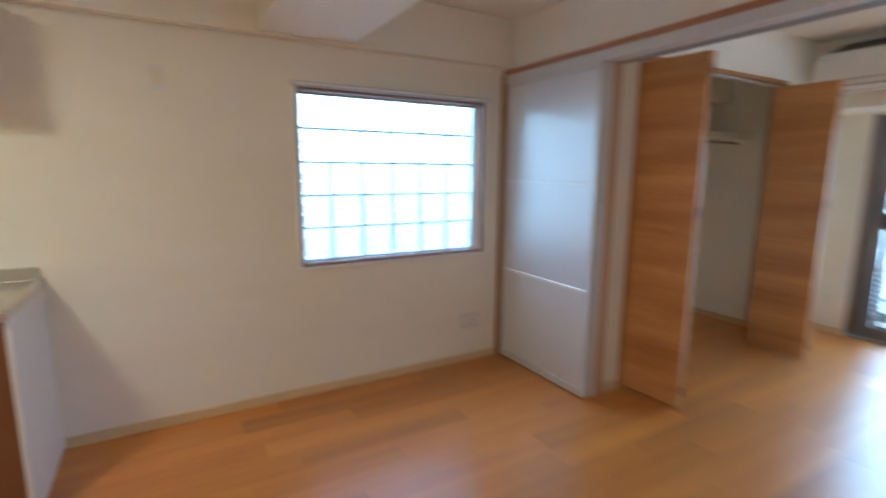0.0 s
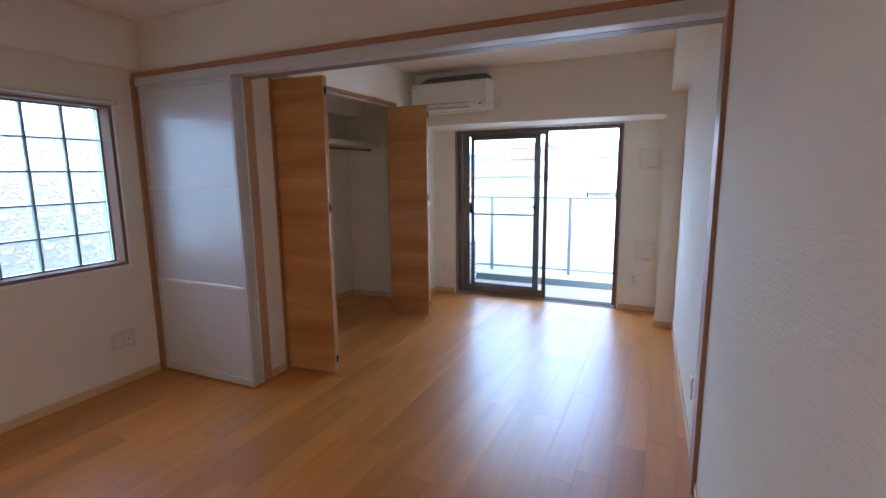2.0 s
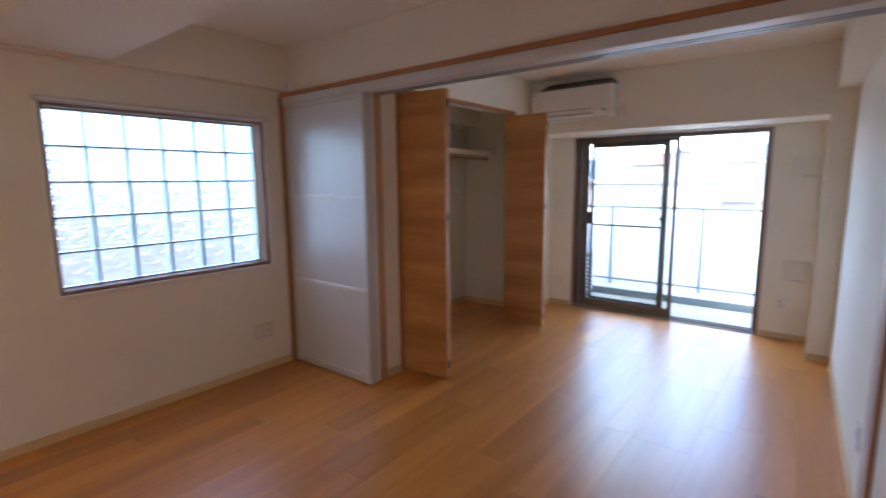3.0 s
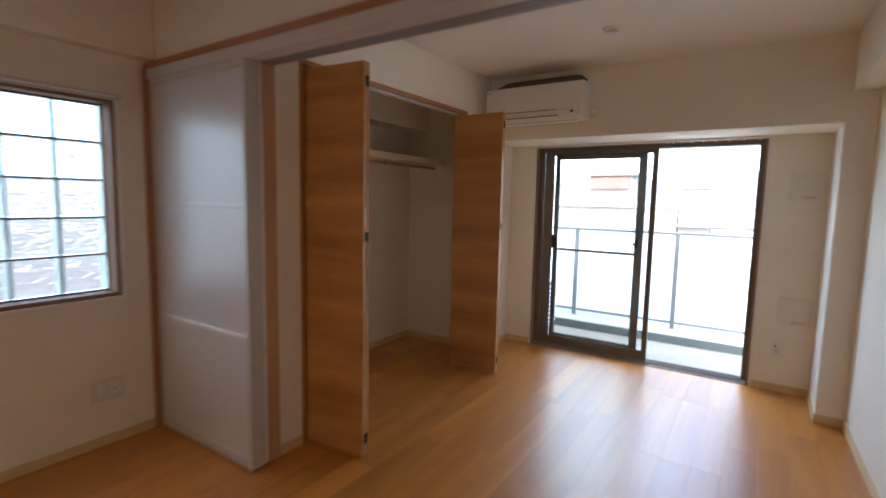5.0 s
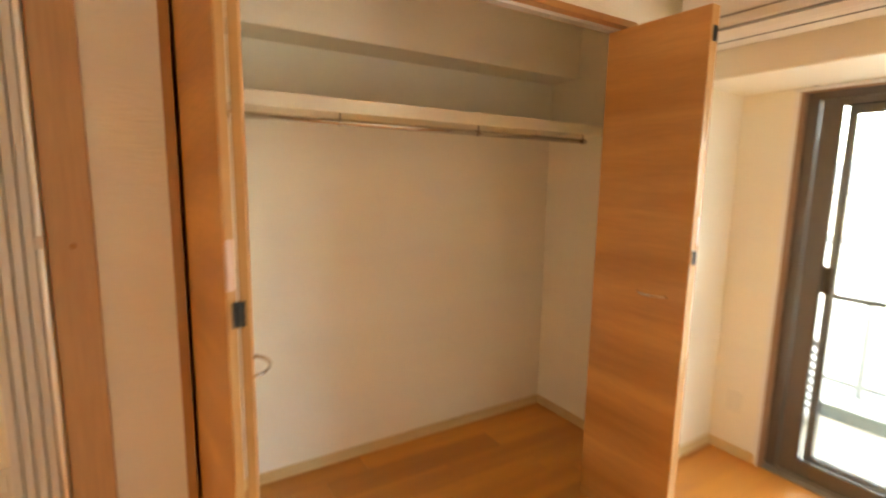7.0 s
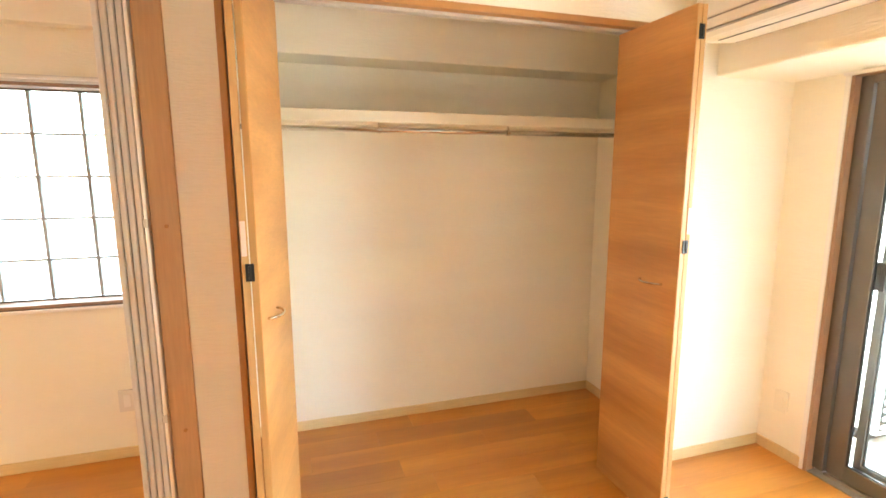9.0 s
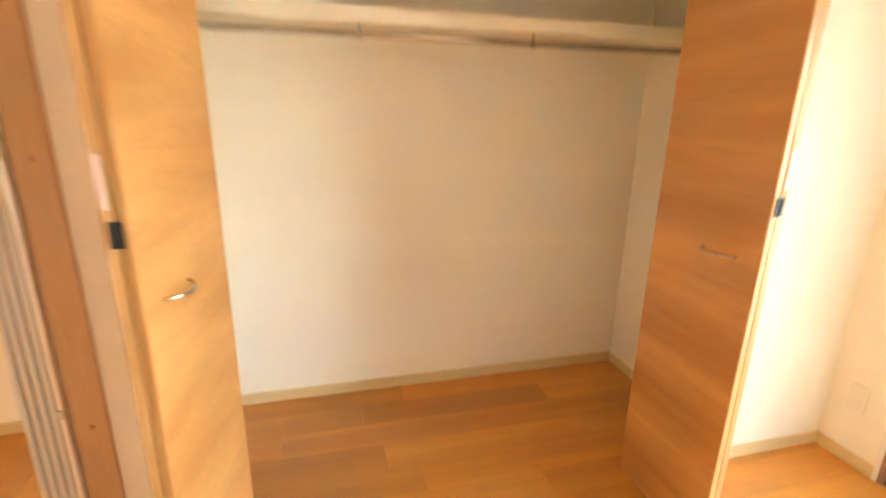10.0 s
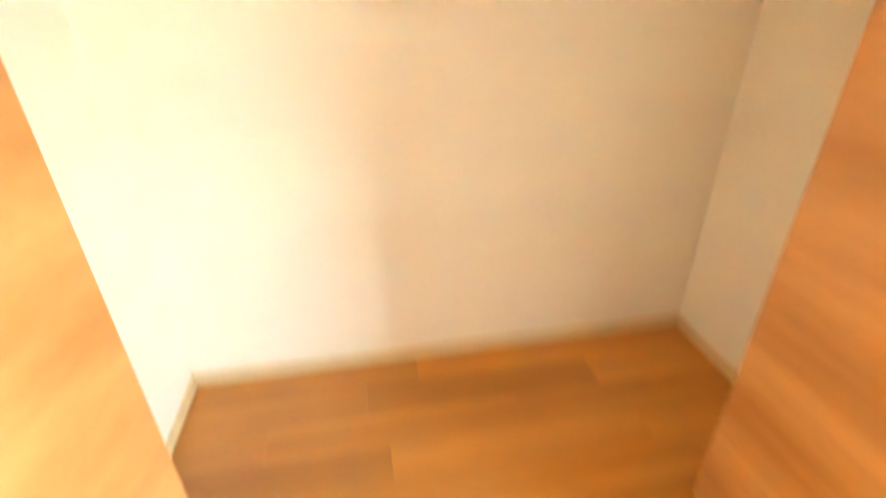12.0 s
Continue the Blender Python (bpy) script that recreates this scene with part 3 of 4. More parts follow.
def leaf(parent, a, b, thick, side, handle):
    """One door leaf from a (at the closet) to b (at the fold). side: +1 or -1, the face that bears the handle, along y."""
    a, b = Vector((*a, 0)), Vector((*b, 0))
    way = (b - a).normalized()
    out = Vector((-way.y, way.x, 0))
    if out.y * side < 0:
        out = -out
    length = (b - a).length
    z0, z1 = 0.015, 2.07
    m = Matrix(((way.x, out.x, 0, a.x), (way.y, out.y, 0, a.y), (0, 0, 1, 0), (0, 0, 0, 1)))

    def place(bm):
        bmesh.ops.transform(bm, matrix=m, verts=bm.verts)
        bmesh.ops.recalc_face_normals(bm, faces=bm.faces)
        return bm

    l = part("leaf", place(boxes(((0.002, -thick, z0), (length - 0.003, 0, z1)), bevel=0.0025)), DOORWOOD_H, parent)
    part("edge_band", place(boxes(((length - 0.0028, -thick + 0.001, z0 + 0.001), (length, -0.001, z1 - 0.001)), bevel=0.001)), EDGEWOOD, l, "lighter wood edge band")
    if handle:
        pts = []
        for i in range(15):
            s = i / 14
            x = length - 0.075 - 0.125 * (1 - s)
            pts.append(m @ Vector((x, 0.002 + 0.034 * math.sin(math.pi * s) ** 0.6, 1.035)))
        part("handle", sweep(pts, 0.0042), CHROME, l, "slim satin steel bow handle", smooth=True)
    return l


def bifold(name, y_tip, near, label):
    """A folded pair of leaves; near: +1 when the pivot lies at the nearer jamb."""
    tip = 1.262
    t = thing(name, (CLOSET, y_tip, 0), label, "closet door", "folded closet doors")
    th = 0.0212
    if near > 0:
        leaf(t, (0.82, y_tip + 0.098), (tip, y_tip + 0.022), th, 1, True)
        leaf(t, (0.80, y_tip - 0.067), (tip, y_tip - 0.022), th, -1, False)
    else:
        leaf(t, (0.822, y_tip - 0.032), (tip - 0.012, y_tip - 0.022), th, -1, True)
        leaf(t, (0.80, y_tip + 0.053), (tip - 0.012, y_tip + 0.022), th, 1, False)
    x = tip if near > 0 else tip - 0.012
    for z in (0.115, 1.197, 1.975):
        h = part("hinge", boxes(((x + 0.0005, y_tip - 0.012, z - 0.026), (x + 0.004, y_tip + 0.012, z + 0.026)), bevel=0.001), HINGE, t, "small black steel hinge")
        tube_bm = bmesh.new()
        tube(tube_bm, (x + 0.0055, y_tip, z - 0.02), (x + 0.0055, y_tip, z + 0.02), 0.003, 8)
        part("knuckle", tube_bm, HINGE, h)
    part("sticker", boxes(((x + 0.0005, y_tip - 0.012 * near - 0.007, 1.245), (x + 0.0015, y_tip - 0.012 * near + 0.007, 1.345))), STICKER, t, "pale pink paper sticker")
    pin = bmesh.new()
    tube(pin, (0.855, y_tip - 0.045 * near, 2.062), (0.855, y_tip - 0.045 * near, 2.08), 0.006)
    part("pivot_pin", pin, STEEL, t)
    return t


bifold("closet_door", 2.674, 1, "wood-print folding closet door, folded open at the near jamb")
bifold("closet_door", 4.222, -1, "wood-print folding closet door, folded open at the far jamb")

shelf = thing("closet_shelf", (0.2, 3.56, 1.72), "cream closet shelf with a deep front edge", "shelf")
part("board", boxes(((0.002, 2.487, 1.738), (0.405, 4.673, 1.76)), bevel=0.002), SHELFMAT, shelf)
part("front_edge", boxes(((0.406, 2.487, 1.712), (0.424, 4.673, 1.765)), bevel=0.003), SHELFMAT, shelf)
part("batten", boxes(((0.002, 2.487, 1.72), (0.40, 2.505, 1.757)), bevel=0.002), SHELFMAT, shelf)
part("batten", boxes(((0.002, 4.655, 1.72), (0.40, 4.673, 1.757)), bevel=0.002), SHELFMAT, shelf)
part("batten", boxes(((0.002, 2.507, 1.72), (0.02, 4.653, 1.757)), bevel=0.002), SHELFMAT, shelf)
rod = thing("hanging_rod", (0.337, 3.56, 1.685), "polished steel hanging rod under the closet shelf", "clothes rail")
bm = bmesh.new()
tube(bm, (0.337, 2.49, 1.685), (0.337, 4.62, 1.685), 0.0125, 20)
part("rod", bm, CHROME, rod, smooth=True)
for y in (2.52, 3.211, 3.894, 4.60):
    bm = bmesh.new()
    tube(bm, (0.337, y - 0.007, 1.685), (0.337, y + 0.007, 1.685), 0.0165, 16)
    add_box(bm, (0.333, y - 0.004, 1.700), (0.341, y + 0.004, 1.754))
    add_box(bm, (0.318, y - 0.010, 1.7545), (0.356, y + 0.010, 1.7575))
    part("bracket", bm, STEEL, rod)


# ---- air conditioner ----
def air_conditioner():
    x0, x1, yf, yb, z0, z1 = 0.95, 1.757, 4.475, 4.698, 2.032, 2.32
    t = thing("air_conditioner", ((x0 + x1) / 2, yb, z0), "white wall-mounted air conditioner with a dark shade wedge on top", "air conditioner")
    # rounded side profile, swept along the wall
    profile = ((yb, z0 + 0.01), (yb, z1), (yf + 0.05, z1), (yf + 0.012, z1 - 0.012), (yf, z1 - 0.045), (yf, z0 + 0.062), (yf + 0.006, z0 + 0.05), (yf + 0.05, z0 + 0.008), (yf + 0.075, z0))
    bm = bmesh.new()
    rows = [[bm.verts.new((x, y, z)) for y, z in profile] for x in (x0, x1)]
    n = len(profile)
    for i in range(n):
        bm.faces.new((rows[0][i], rows[0][(i + 1) % n], rows[1][(i + 1) % n], rows[1][i]))
    bm.faces.new(rows[0])
    bm.faces.new(list(reversed(rows[1])))
    bmesh.ops.recalc_face_normals(bm, faces=bm.faces)
    bmesh.ops.bevel(bm, geom=list(bm.edges), offset=0.005, segments=2, affect="EDGES", clamp_overlap=True)
    part("body", bm, PLASTIC, t)
    part("front_panel", boxes(((x0 + 0.006, yf - 0.006, z0 + 0.078), (x1 - 0.052, yf - 0.0005, z1 - 0.022)), bevel=0.003), PLASTIC, t, "smooth white front panel")
    part("end_cap", boxes(((x1 - 0.049, yf - 0.004, z0 + 0.03), (x1 - 0.003, yf - 0.0005, z1 - 0.024)), bevel=0.003), PLASTIC, t, "white rounded end cap")
    # the air flap below the front panel; dark strips paint the gaps' shade
    flap = bmesh.new()
    add_box(flap, (x0 + 0.035, yf - 0.004, z0 + 0.034), (x1 - 0.19, yf + 0.008, z0 + 0.070))
    bmesh.ops.bevel(flap, geom=list(flap.edges), offset=0.004, segments=2, affect="EDGES")
    part("air_flap", flap, PLASTIC, t, "white air flap")
    part("gap", boxes(((x0 + 0.02, yf - 0.0022, z0 + 0.0712), (x1 - 0.19, yf + 0.004, z0 + 0.0772))), SLOT, t)
    part("gap", boxes(((x0 + 0.02, yf + 0.0005, z0 + 0.027), (x1 - 0.18, yf + 0.02, z0 + 0.0335))), SLOT, t)
    under = bmesh.new()
    add_box(under, (x0 + 0.06, yf + 0.085, z0 - 0.003), (x1 - 0.06, yf + 0.175, z0 - 0.0002))
    part("lower_flap", under, PLASTIC, t, "second flap on the underside")
    part("gap", boxes(((x0 + 0.05, yf + 0.079, z0 - 0.0022), (x1 - 0.05, yf + 0.0848, z0 - 0.0002))), DARK, t)
    part("gap", boxes(((x0 + 0.05, yf + 0.1752, z0 - 0.0022), (x1 - 0.05, yf + 0.181, z0 - 0.0002))), DARK, t)
    part("status_window", boxes(((x1 - 0.082, yf - 0.003, z0 + 0.046), (x1 - 0.060, yf + 0.008, z0 + 0.060)), bevel=0.002), DARK, t)
    part("mark", boxes(((x1 - 0.105, yf - 0.0075, z0 + 0.166), (x1 - 0.06, yf - 0.0062, z0 + 0.170))), TRIMWHITE, t)
    part("mark", boxes(((x0 + 0.018, yf - 0.0075, z1 - 0.047), (x0 + 0.060, yf - 0.0062, z1 - 0.041))), SLOT, t)
    # wedge in dark colour fills in for the shaded gap up to the ceiling
    dark_wedge = bmesh.new()
    rows, n = [], 16
    for k in range(n + 1):
        u = k / n
        x = x0 + 0.06 + u * (x1 - x0 - 0.09)
        rise = 0.5 + 0.5 * (1 - abs(2 * u - 1) ** 14)
        rows.append([dark_wedge.verts.new(p) for p in ((x, yf + 0.06, z1 + 0.001), (x, yf + 0.10, z1 + 0.04 * rise), (x, yf + 0.16, z1 + 0.07 * rise), (x, yb - 0.002, z1 + 0.082 * rise), (x, yb - 0.002, z1 + 0.001))])
    for p, q in zip(rows, rows[1:]):
        for i in range(5):
            dark_wedge.faces.new((p[i], p[(i + 1) % 5], q[(i + 1) % 5], q[i]))
    dark_wedge.faces.new(rows[0])
    dark_wedge.faces.new(list(reversed(rows[-1])))
    bmesh.ops.recalc_face_normals(dark_wedge, faces=dark_wedge.faces)
    part("gap_shade_wedge", dark_wedge, GAPSHADE, t, "dark wedge coloured as the shaded gap under the ceiling", smooth=True)
    pipe = sweep([(x1 + 0.0, 4.68, 2.125), (x1 + 0.015, 4.678, 2.122), (x1 + 0.03, 4.682, 2.115), (x1 + 0.04, 4.697, 2.105)], 0.016, 12)
    part("pipe_cover", pipe, PLASTIC, t, smooth=True)
    return t


air_conditioner()
bm = boxes(((1.763, 4.689, 2.055), (1.835, 4.699, 2.15)), bevel=0.004)
tagged(mesh_object("pipe_cover_plate", bm, VENTWHITE), "small cream pipe cover plate beside the air conditioner", "pipe cover")


# ---- small fittings ----
def wall_plate(name, centre, wide, high, normal, label, category, holes=(), depth=0.009, plate=None):
    """A fitting on a wall; normal is '+x', '-x' or '-y'."""
    c = Vector(centre)
    t = thing(name, c, label, category)
    sign = -1 if normal[0] == "-" else 1
    axis = normal[1]

    def at(u, d, z):
        return (c.x + sign * d, c.y + u, c.z + z) if axis == "x" else (c.x + u, c.y + sign * d, c.z + z)

    part("plate", boxes((at(-wide / 2, 0.0, -high / 2), at(wide / 2, depth, high / 2)), bevel=0.003), plate or PLASTIC, t)
    for u, z, w, h, mat in holes:
        part("insert", boxes((at(u - w / 2, depth + 0.0003, z - h / 2), at(u + w / 2, depth + 0.0025, z + h / 2)), bevel=0.0006), mat, t)
    return t


wall_plate("wall_socket", (0, 1.962, 0.315), 0.155, 0.118, "+x", "wide white socket plate low on the wall", "socket",
           [(-0.038, 0, 0.032, 0.066, PLASTIC), (0.034, 0, 0.05, 0.066, PLASTIC), (0.034, 0, 0.012, 0.012, DARK)], plate=SOCKETGREY)
wall_plate("light_switch", (EAST - 0.003, 2.505, 1.333), 0.072, 0.12, "-x", "white light switch plate beside the post", "switch", [(0, 0, 0.03, 0.06, PLASTICSHADE)])
wall_plate("wall_socket", (EAST - 0.008, 2.72, 0.30), 0.072, 0.12, "-x", "white socket plate low on the long wall", "socket", [(0, 0.015, 0.03, 0.03, PLASTICSHADE)])
wall_plate("wall_socket", (3.115, NORTH, 0.33), 0.072, 0.118, "-y", "white socket plate low beside the balcony window", "socket", [(-0.012, 0.018, 0.012, 0.012, DARK), (0, -0.02, 0.03, 0.03, PLASTICSHADE)])
wall_plate("wall_socket", (0.985, NORTH, 0.30), 0.072, 0.118, "-y", "white socket plate in the corner by the window", "socket", [(0, 0, 0.03, 0.06, VENTWHITE)], plate=VENTWHITE)
wall_plate("cover_plate", (0, 0.06, 1.87), 0.075, 0.12, "+x", "beige cover plate high on the kitchen wall", "cover plate", [(0, 0, 0.04, 0.07, SHELFMAT)])


def vent_cover(z):
    t = thing("air_vent", (3.20, NORTH, z), "square wall-coloured vent cover with a small pull tab", "air vent", "wall vents")
    part("plate", boxes(((3.098, NORTH - 0.008, z - 0.1), (3.302, NORTH, z + 0.1)), bevel=0.004), VENTWHITE, t)
    part("cover", boxes(((3.112, NORTH - 0.018, z - 0.07), (3.288, NORTH - 0.0083, z + 0.088)), bevel=0.005), VENTWHITE, t)
    part("pull_tab", boxes(((3.185, NORTH - 0.026, z - 0.086), (3.262, NORTH - 0.0085, z - 0.074)), bevel=0.002), PLASTICSHADE, t)


vent_cover(1.542)
vent_cover(0.628)


def ceiling_rose(x, y):
    t = thing("ceiling_rose", (x, y, H), "white round ceiling lamp socket without a lamp", "ceiling socket")
    bm = bmesh.new()
    tube(bm, (x, y, H), (x, y, H - 0.012), 0.05, 32)
    part("base", bm, PLASTIC, t)
    bm = bmesh.new()
    tube(bm, (x, y, H - 0.0123), (x, y, H - 0.03), 0.034, 28)
    part("socket", bm, PLASTIC, t)


ceiling_rose(2.10, 3.93)


# ---- kitchen corner ----
def kitchen_unit():
    t = thing("kitchen_unit", (0.31, -1.3, 0), "kitchen base unit with white side panel and brown doors", "kitchen unit")
    y1, y0 = -0.482, -2.2
    part("side_panel", boxes(((0.011, y1 - 0.018, 0.0), (0.60, y1, 0.858)), bevel=0.0015), KITCHENSIDE, t, "white side panel")
    part("body", boxes(((0.011, y0, 0.08), (0.575, y1 - 0.0185, 0.858))), KITCHENSIDE, t)
    part("plinth", boxes(((0.05, y0, 0.0), (0.54, y1 - 0.0185, 0.0795))), DARK, t)
    for k in range(4):
        a = y1 - 0.02 - k * 0.42
        d = part("door", boxes(((0.5755, a - 0.415, 0.09), (0.595, a, 0.845)), bevel=0.002), KITCHENBROWN, t, "dark brown wood-print door")
        part("handle", boxes(((0.5955, a - 0.30, 0.80), (0.612, a - 0.12, 0.812)), bevel=0.003), STEEL, d)
    return t


kitchen_unit()
top = thing("worktop", (0.31, -1.3, 0.86), "stainless steel kitchen worktop with a raised rim", "worktop")
part("sheet", boxes(((0.004, -2.21, 0.8585), (0.625, -0.476, 0.888)), bevel=0.004), STEEL, top)
part("rim", boxes(((0.004, -0.494, 0.8882), (0.622, -0.478, 0.900)), ((0.004, -2.2, 0.8882), (0.02, -0.4945, 0.95)), bevel=0.002), STEEL, top)
cab = thing("wall_cabinet", (0.18, -1.5, 1.75), "cream wall cabinet above the kitchen worktop", "wall cabinet")
part("body", boxes(((0.002, -2.2, 1.76), (0.34, -0.56, 2.128)), bevel=0.002), KITCHENSIDE, cab)
for k in range(4):
    a = -0.562 - k * 0.41
    part("door", boxes(((0.3405, a - 0.405, 1.762), (0.358, a, 2.126)), bevel=0.002), KITCHENSIDE, cab)


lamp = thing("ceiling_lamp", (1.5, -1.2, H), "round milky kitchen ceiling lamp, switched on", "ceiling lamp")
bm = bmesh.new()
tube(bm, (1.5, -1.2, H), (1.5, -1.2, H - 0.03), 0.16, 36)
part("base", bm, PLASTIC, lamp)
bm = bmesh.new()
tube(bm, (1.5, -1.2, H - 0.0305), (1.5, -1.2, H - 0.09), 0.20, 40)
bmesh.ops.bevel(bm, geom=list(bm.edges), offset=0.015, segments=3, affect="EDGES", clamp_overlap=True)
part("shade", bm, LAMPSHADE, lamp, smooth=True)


# ---- balcony and beyond ----
structure("balcony_floor", boxes(((-2.5, NORTH + 0.185, -0.60), (6.0, 6.408, -0.10))), CONCRETE, "pale grey balcony floor sheet", "balcony floor")
structure("balcony_kerb", boxes(((-2.5, 6.413, -0.6), (6.0, 6.95, 0.0)), bevel=0.012), KERB, "pale painted concrete kerb under the railing", "kerb")
structure("kerb_face", boxes(((-2.5, 6.406, -0.098), (6.0, 6.4125, -0.012))), KERBFACE, "grey-green coated inner face of the kerb", "kerb")

fence = thing("balcony_railing", (1.7, 6.74, 0), "grey metal balcony railing with milky glass panels", "railing", kind="structure")
part("top_rail", boxes(((-2.5, 6.72, 1.06), (6.0, 6.765, 1.086)), bevel=0.006), RAILMETAL, fence)
part("bottom_rail", boxes(((-2.5, 6.73, 0.045), (6.0, 6.755, 0.075)), bevel=0.004), RAILMETAL, fence)
px = [1.066 + 1.127 * k for k in range(-3, 5)]
for x in px:
    p = part("post", boxes(((x - 0.022, 6.68, 0.006), (x + 0.022, 6.718, 1.075)), bevel=0.004), RAILMETAL, fence)
    part("foot", boxes(((x - 0.045, 6.655, 0.0003), (x + 0.045, 6.74, 0.006)), bevel=0.001), RAILMETAL, p)
for a, b in zip(px, px[1:]):
    g = part("glass_panel", boxes(((a + 0.012, 6.738, 0.0765), (b - 0.012, 6.746, 1.059))), RAILGLASS, fence, "milky white glass panel")
    g.visible_shadow = False


def outdoor_unit():
    x0, x1, y0, y1, z0 = 0.22, 0.975, 5.98, 6.28, -0.10
    t = thing("outdoor_unit", ((x0 + x1) / 2, 6.08, z0), "pale grey outdoor air conditioner unit with slatted sides", "outdoor unit")
    for a in (x0 + 0.05, x1 - 0.17):
        part("foot", boxes(((a, y0 - 0.02, z0), (a + 0.12, y1 + 0.02, z0 + 0.05)), bevel=0.004), DARK, t)
    part("body", boxes(((x0, y0, z0 + 0.051), (x1, y1, z0 + 0.60)), bevel=0.012), PLASTICSHADE, t)
    part("fin_panel", boxes(((x1 + 0.0002, y0 + 0.015, z0 + 0.08), (x1 + 0.003, y1 - 0.015, z0 + 0.58))), DARK, t, "dark cooling fins")
    for k in range(9):
        z = z0 + 0.10 + k * 0.052
        part("slat", boxes(((x1 + 0.0035, y0 + 0.02, z), (x1 + 0.016, y1 - 0.02, z + 0.022)), bevel=0.003), PLASTIC, t)
        part("slat", boxes(((x0 + 0.3, y0 - 0.016, z), (x1 - 0.02, y0 - 0.0005, z + 0.022)), bevel=0.003), PLASTIC, t)


outdoor_unit()


def far_building(name, x0, x1, y0, y1, z1, storeys, bays, label):
    """A distant block with slabs, windows set into its near face, and a parapet."""
    t = thing(name, ((x0 + x1) / 2, (y0 + y1) / 2, -14), label, "building", "far buildings")
    part("wall", boxes(((x0, y0, -14), (x1, y1, z1))), PALEWALL, t)
    for a, b in ((y0 - 0.25, y0 + 0.1), (y1 - 0.1, y1 + 0.2)):
        part("parapet", boxes(((x0 - 0.05, a, z1 + 0.002), (x1 + 0.05, b, z1 + 0.5))), ROOFGREY, t)
    for s in range(storeys):
        z = z1 - 1.4 - s * 2.9
        part("slab", boxes(((x0 - 0.1, y0 - 0.9, z - 1.5), (x1 + 0.1, y0 - 0.01, z - 1.32))), ROOFGREY, t)
        for b in range(bays):
            x = x0 + (b + 0.5) * (x1 - x0) / bays
            w = (x1 - x0) / bays * 0.3
            win = part("window", boxes(((x - w, y0 - 0.06, z - 1.1), (x + w, y0 - 0.005, z + 0.5))), FARWINDOW, t)
            part("frame", boxes(((x - 0.04, y0 - 0.09, z - 1.1), (x + 0.04, y0 - 0.062, z + 0.5))), PALEWALL, win)
    return t


far_building("apartment_block", -30, -2.5, 42, 54, 1.05, 3, 8, "long pale apartment block with balconies, seen from above")
far_building("stair_tower", -2.4, -0.25, 42, 48, 2.6, 3, 1, "narrow pale stair tower with slabs")
far_building("apartment_block", -0.15, 26, 42, 54, -0.25, 3, 12, "lower pale apartment block with a row of windows")
pent = thing("roof_penthouse", (-8.1, 47, 1.05), "white roof house with a faded red panel", "roof house")
part("wall", boxes(((-10.0, 44, 1.052), (-6.35, 50, 3.75))), PALEWALL, pent)
part("red_panel", boxes(((-9.85, 43.8, 2.6), (-6.6, 43.99, 3.7))), REDPANEL, pent, "faded red panel")
part("cornice", boxes(((-10.2, 43.6, 3.752), (-6.15, 50.3, 4.0))), ROOFGREY, pent)
far_building("office_block", 30, 52, 66, 82, 3.2, 3, 6, "pale office block beyond the roofs")
far_building("apartment_block", -64, -36, 70, 84, 4.0, 3, 7, "pale apartment block further off among the roofs")

neighbour = thing("neighbour_house", (-11.0, 1.0, -14), "grey-roofed house beyond the glass blocks", "building")
part("wall", boxes(((-16, -7, -14), (-7.5, 9, -1.6))), PALEWALL, neighbour)
roof = bmesh.new()
for x, y, z in ((-16.6, -7.6, -1.6), (-6.9, -7.6, -1.6), (-6.9, 9.6, -1.6), (-16.6, 9.6, -1.6), (-11.7, -7.6, 0.6), (-11.7, 9.6, 0.6)):
    roof.verts.new((x, y, z))
roof.verts.ensure_lookup_table()
for f in ((0, 3, 2, 1), (1, 2, 5, 4), (3, 0, 4, 5), (0, 1, 4), (2, 3, 5)):
    roof.faces.new([roof.verts[i] for i in f])
bmesh.ops.recalc_face_normals(roof, faces=roof.faces)
part("roof", roof, ROOFTILE, neighbour, "dull grey tiled roof")

ground = bmesh.new()
bmesh.ops.create_grid(ground, x_segments=12, y_segments=12, size=4000)
bmesh.ops.translate(ground, verts=ground.verts, vec=(0, 0, -14))
structure("ground", ground, GROUND, "town ground far below the balcony", "ground")
hill = bmesh.new()
cols, deep = 90, 6
pts = []
for j in range(deep):
    row = []
    for i in range(cols):
        x = -2400 + i * 4800 / (cols - 1)
        height = 120 + 70 * noise.noise(Vector((x * 0.0011, 3.1, 0))) + 28 * noise.noise(Vector((x * 0.005, 7.7, 0))) + 45 * math.sin(x * 0.0016 + 1.0)
        row.append(hill.verts.new((x, 1500 + j * 160, -14 + max(0.0, height) * math.sin(j / (deep - 1) * math.pi / 2) ** 0.8)))
    pts.append(row)
for a, b in zip(pts, pts[1:]):
    for i in range(cols - 1):
        hill.faces.new((a[i], a[i + 1], b[i + 1], b[i]))
structure("backdrop_hills", hill, HILL, "hazy wooded hills on the horizon", "hills")


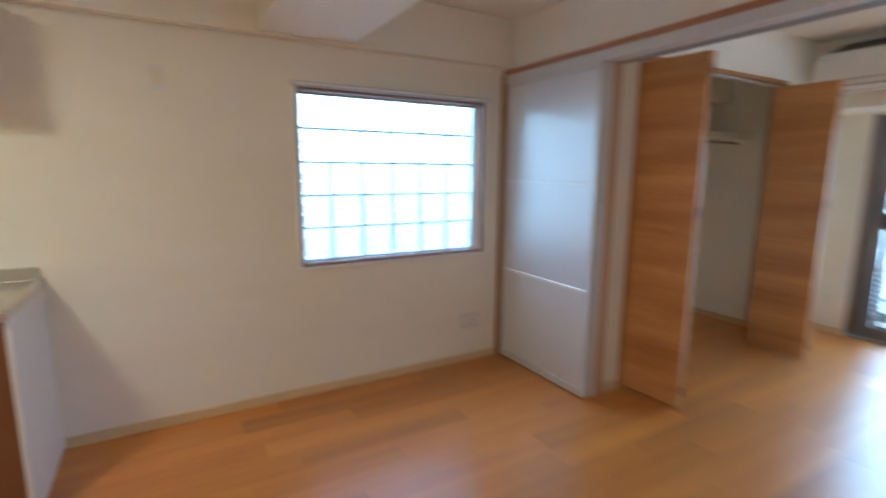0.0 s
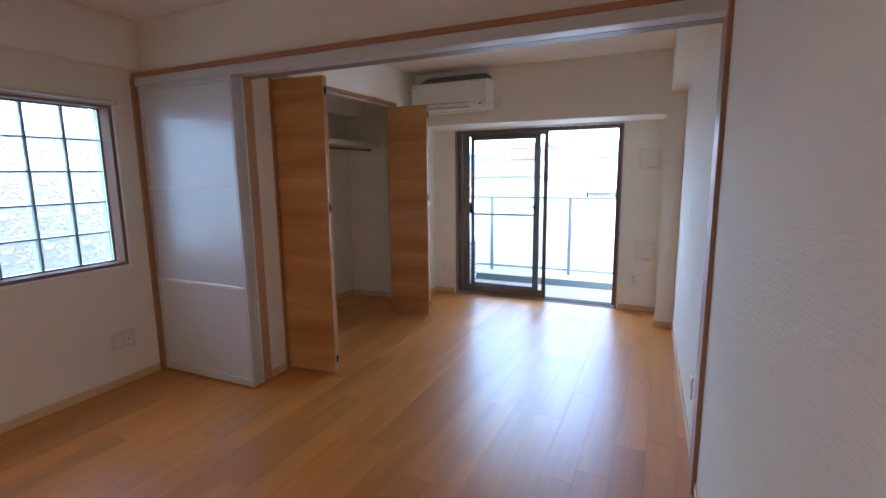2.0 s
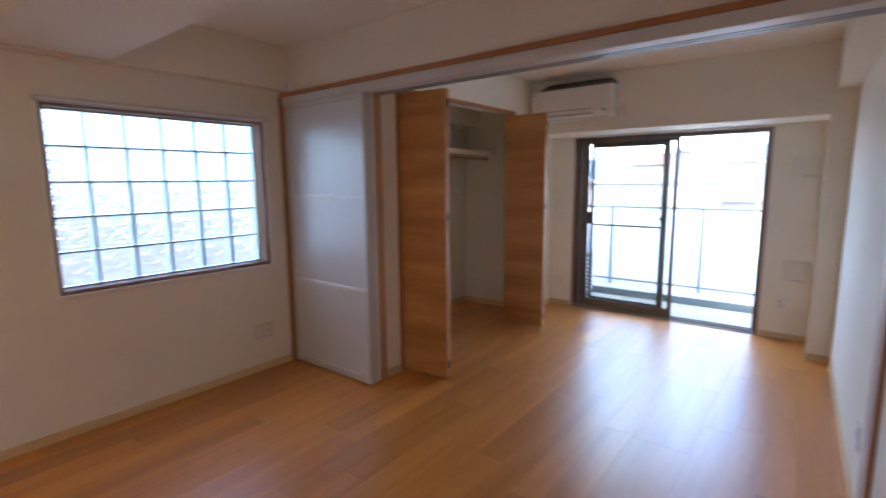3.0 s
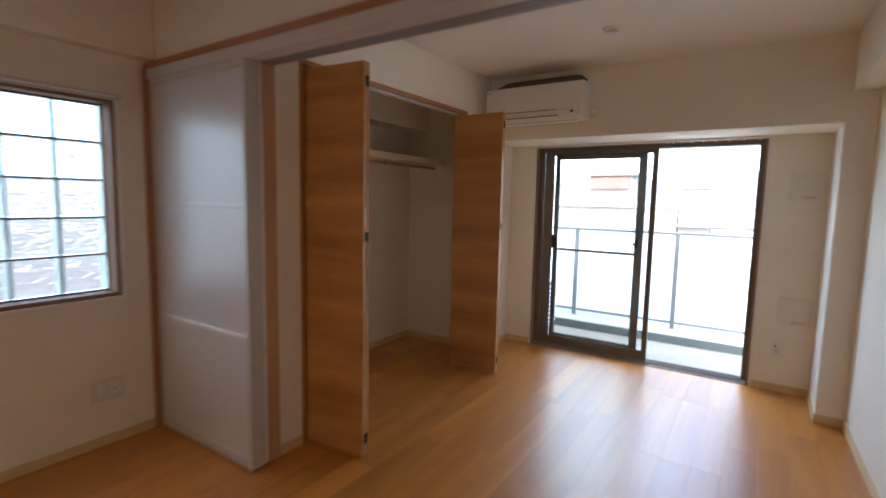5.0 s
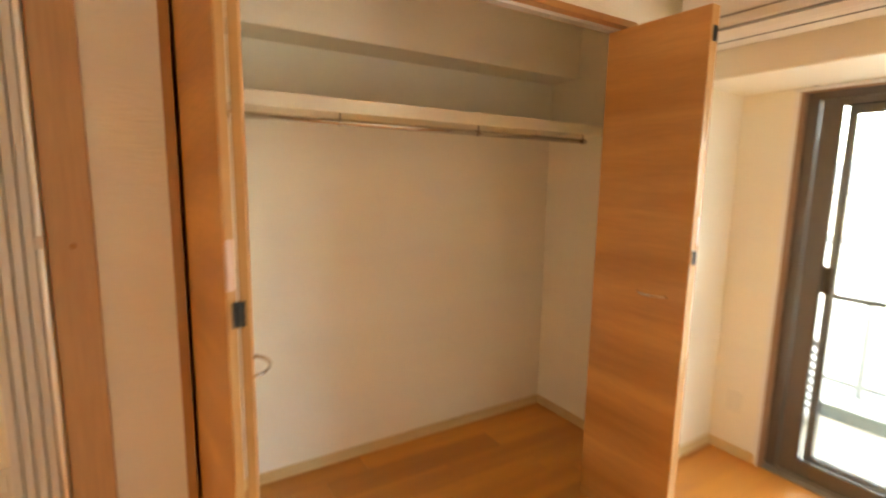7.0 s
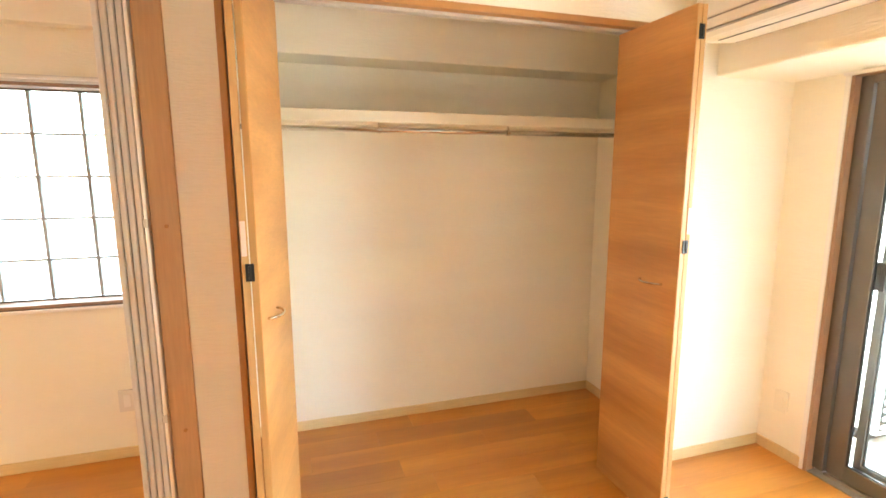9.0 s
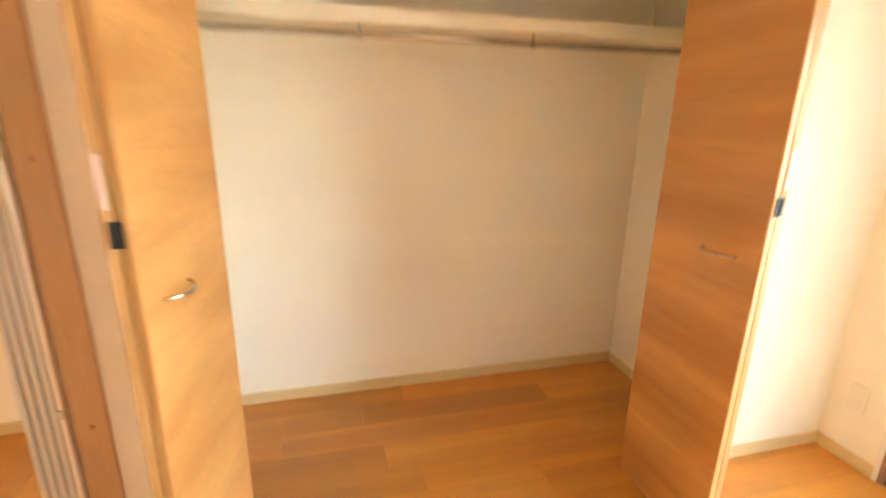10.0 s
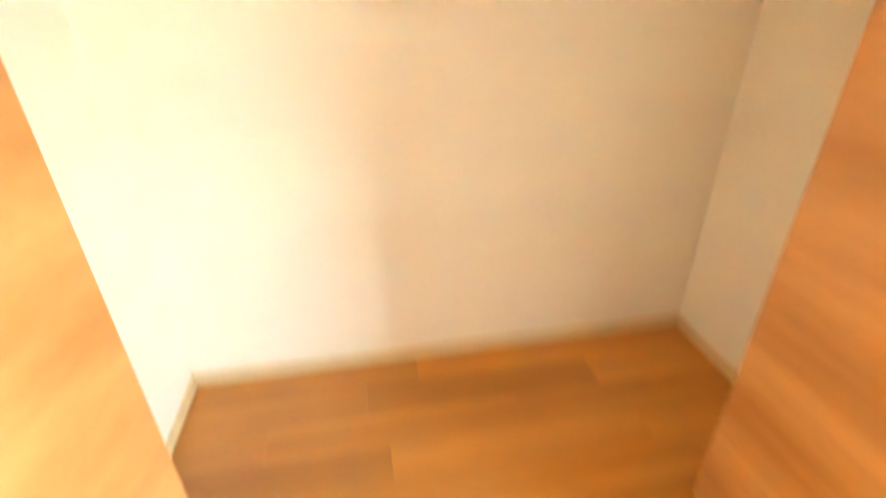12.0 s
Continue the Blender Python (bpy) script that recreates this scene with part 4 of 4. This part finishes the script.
structure("lower_storeys", boxes(((-0.2, SOUTH - 0.15, -14), (EAST + 0.15, NORTH + 0.18, -0.305)), ((-2.5, NORTH + 0.185, -14), (6.0, 5.6, -0.61))), PALEWALL,
          "plain pale storeys under the flat", "building")


# ---- floor ----
structure("subfloor", boxes(((-0.2, SOUTH - 0.15, -0.2), (EAST + 0.15, NORTH + 0.06, -0.0125))), GAP, "dark bed under the floor strips", "floor")
floor = thing("floor", (1.75, 1.3, -0.012), "glossy orange-brown wood board laminate floor", "floor", kind="structure")
WIDE, LONG = 0.1515, 0.95
# where a board ends in each of the rows nearest to the closet; the others are laid at random
ENDS = {0: 4.357, 1: 3.185, 2: 2.82, 3: 3.258, 4: 3.393, 5: 2.918, 6: 3.245, 7: 3.595}
rng = random.Random(4)
strips = []
for k in range(math.ceil((EAST + 0.005) / WIDE)):
    x0, x1 = max(k * WIDE - 0.005, 0.0), min((k + 1) * WIDE - 0.005, EAST)
    y = ENDS.get(k, rng.uniform(0, LONG)) - LONG * 9
    while y < NORTH + 0.001:
        a, b = max(y, SOUTH), min(y + LONG, NORTH + 0.004)
        if b - a > 0.01:
            strips.append((x0, x1, a, b))
        y += LONG


def strip_shape(bm, x0, x1, a, b):
    """A strip with a fine chamfer along its upper edges."""
    g, c, z = 0.00025, 0.0005, 0.0
    low = [bm.verts.new(p) for p in ((x0 + g, a + g, -0.012), (x1 - g, a + g, -0.012), (x1 - g, b - g, -0.012), (x0 + g, b - g, -0.012))]
    mid = [bm.verts.new((v.co.x, v.co.y, z - c)) for v in low]
    upper = [bm.verts.new(p) for p in ((x0 + g + c, a + g + c, z), (x1 - g - c, a + g + c, z), (x1 - g - c, b - g - c, z), (x0 + g + c, b - g - c, z))]
    for i in range(4):
        j = (i + 1) % 4
        bm.faces.new((low[i], low[j], mid[j], mid[i]))
        bm.faces.new((mid[i], mid[j], upper[j], upper[i]))
    bm.faces.new(upper)


for s in strips:
    bm = bmesh.new()
    strip_shape(bm, *s)
    part("floor_board", bm, FLOORWOOD, floor)
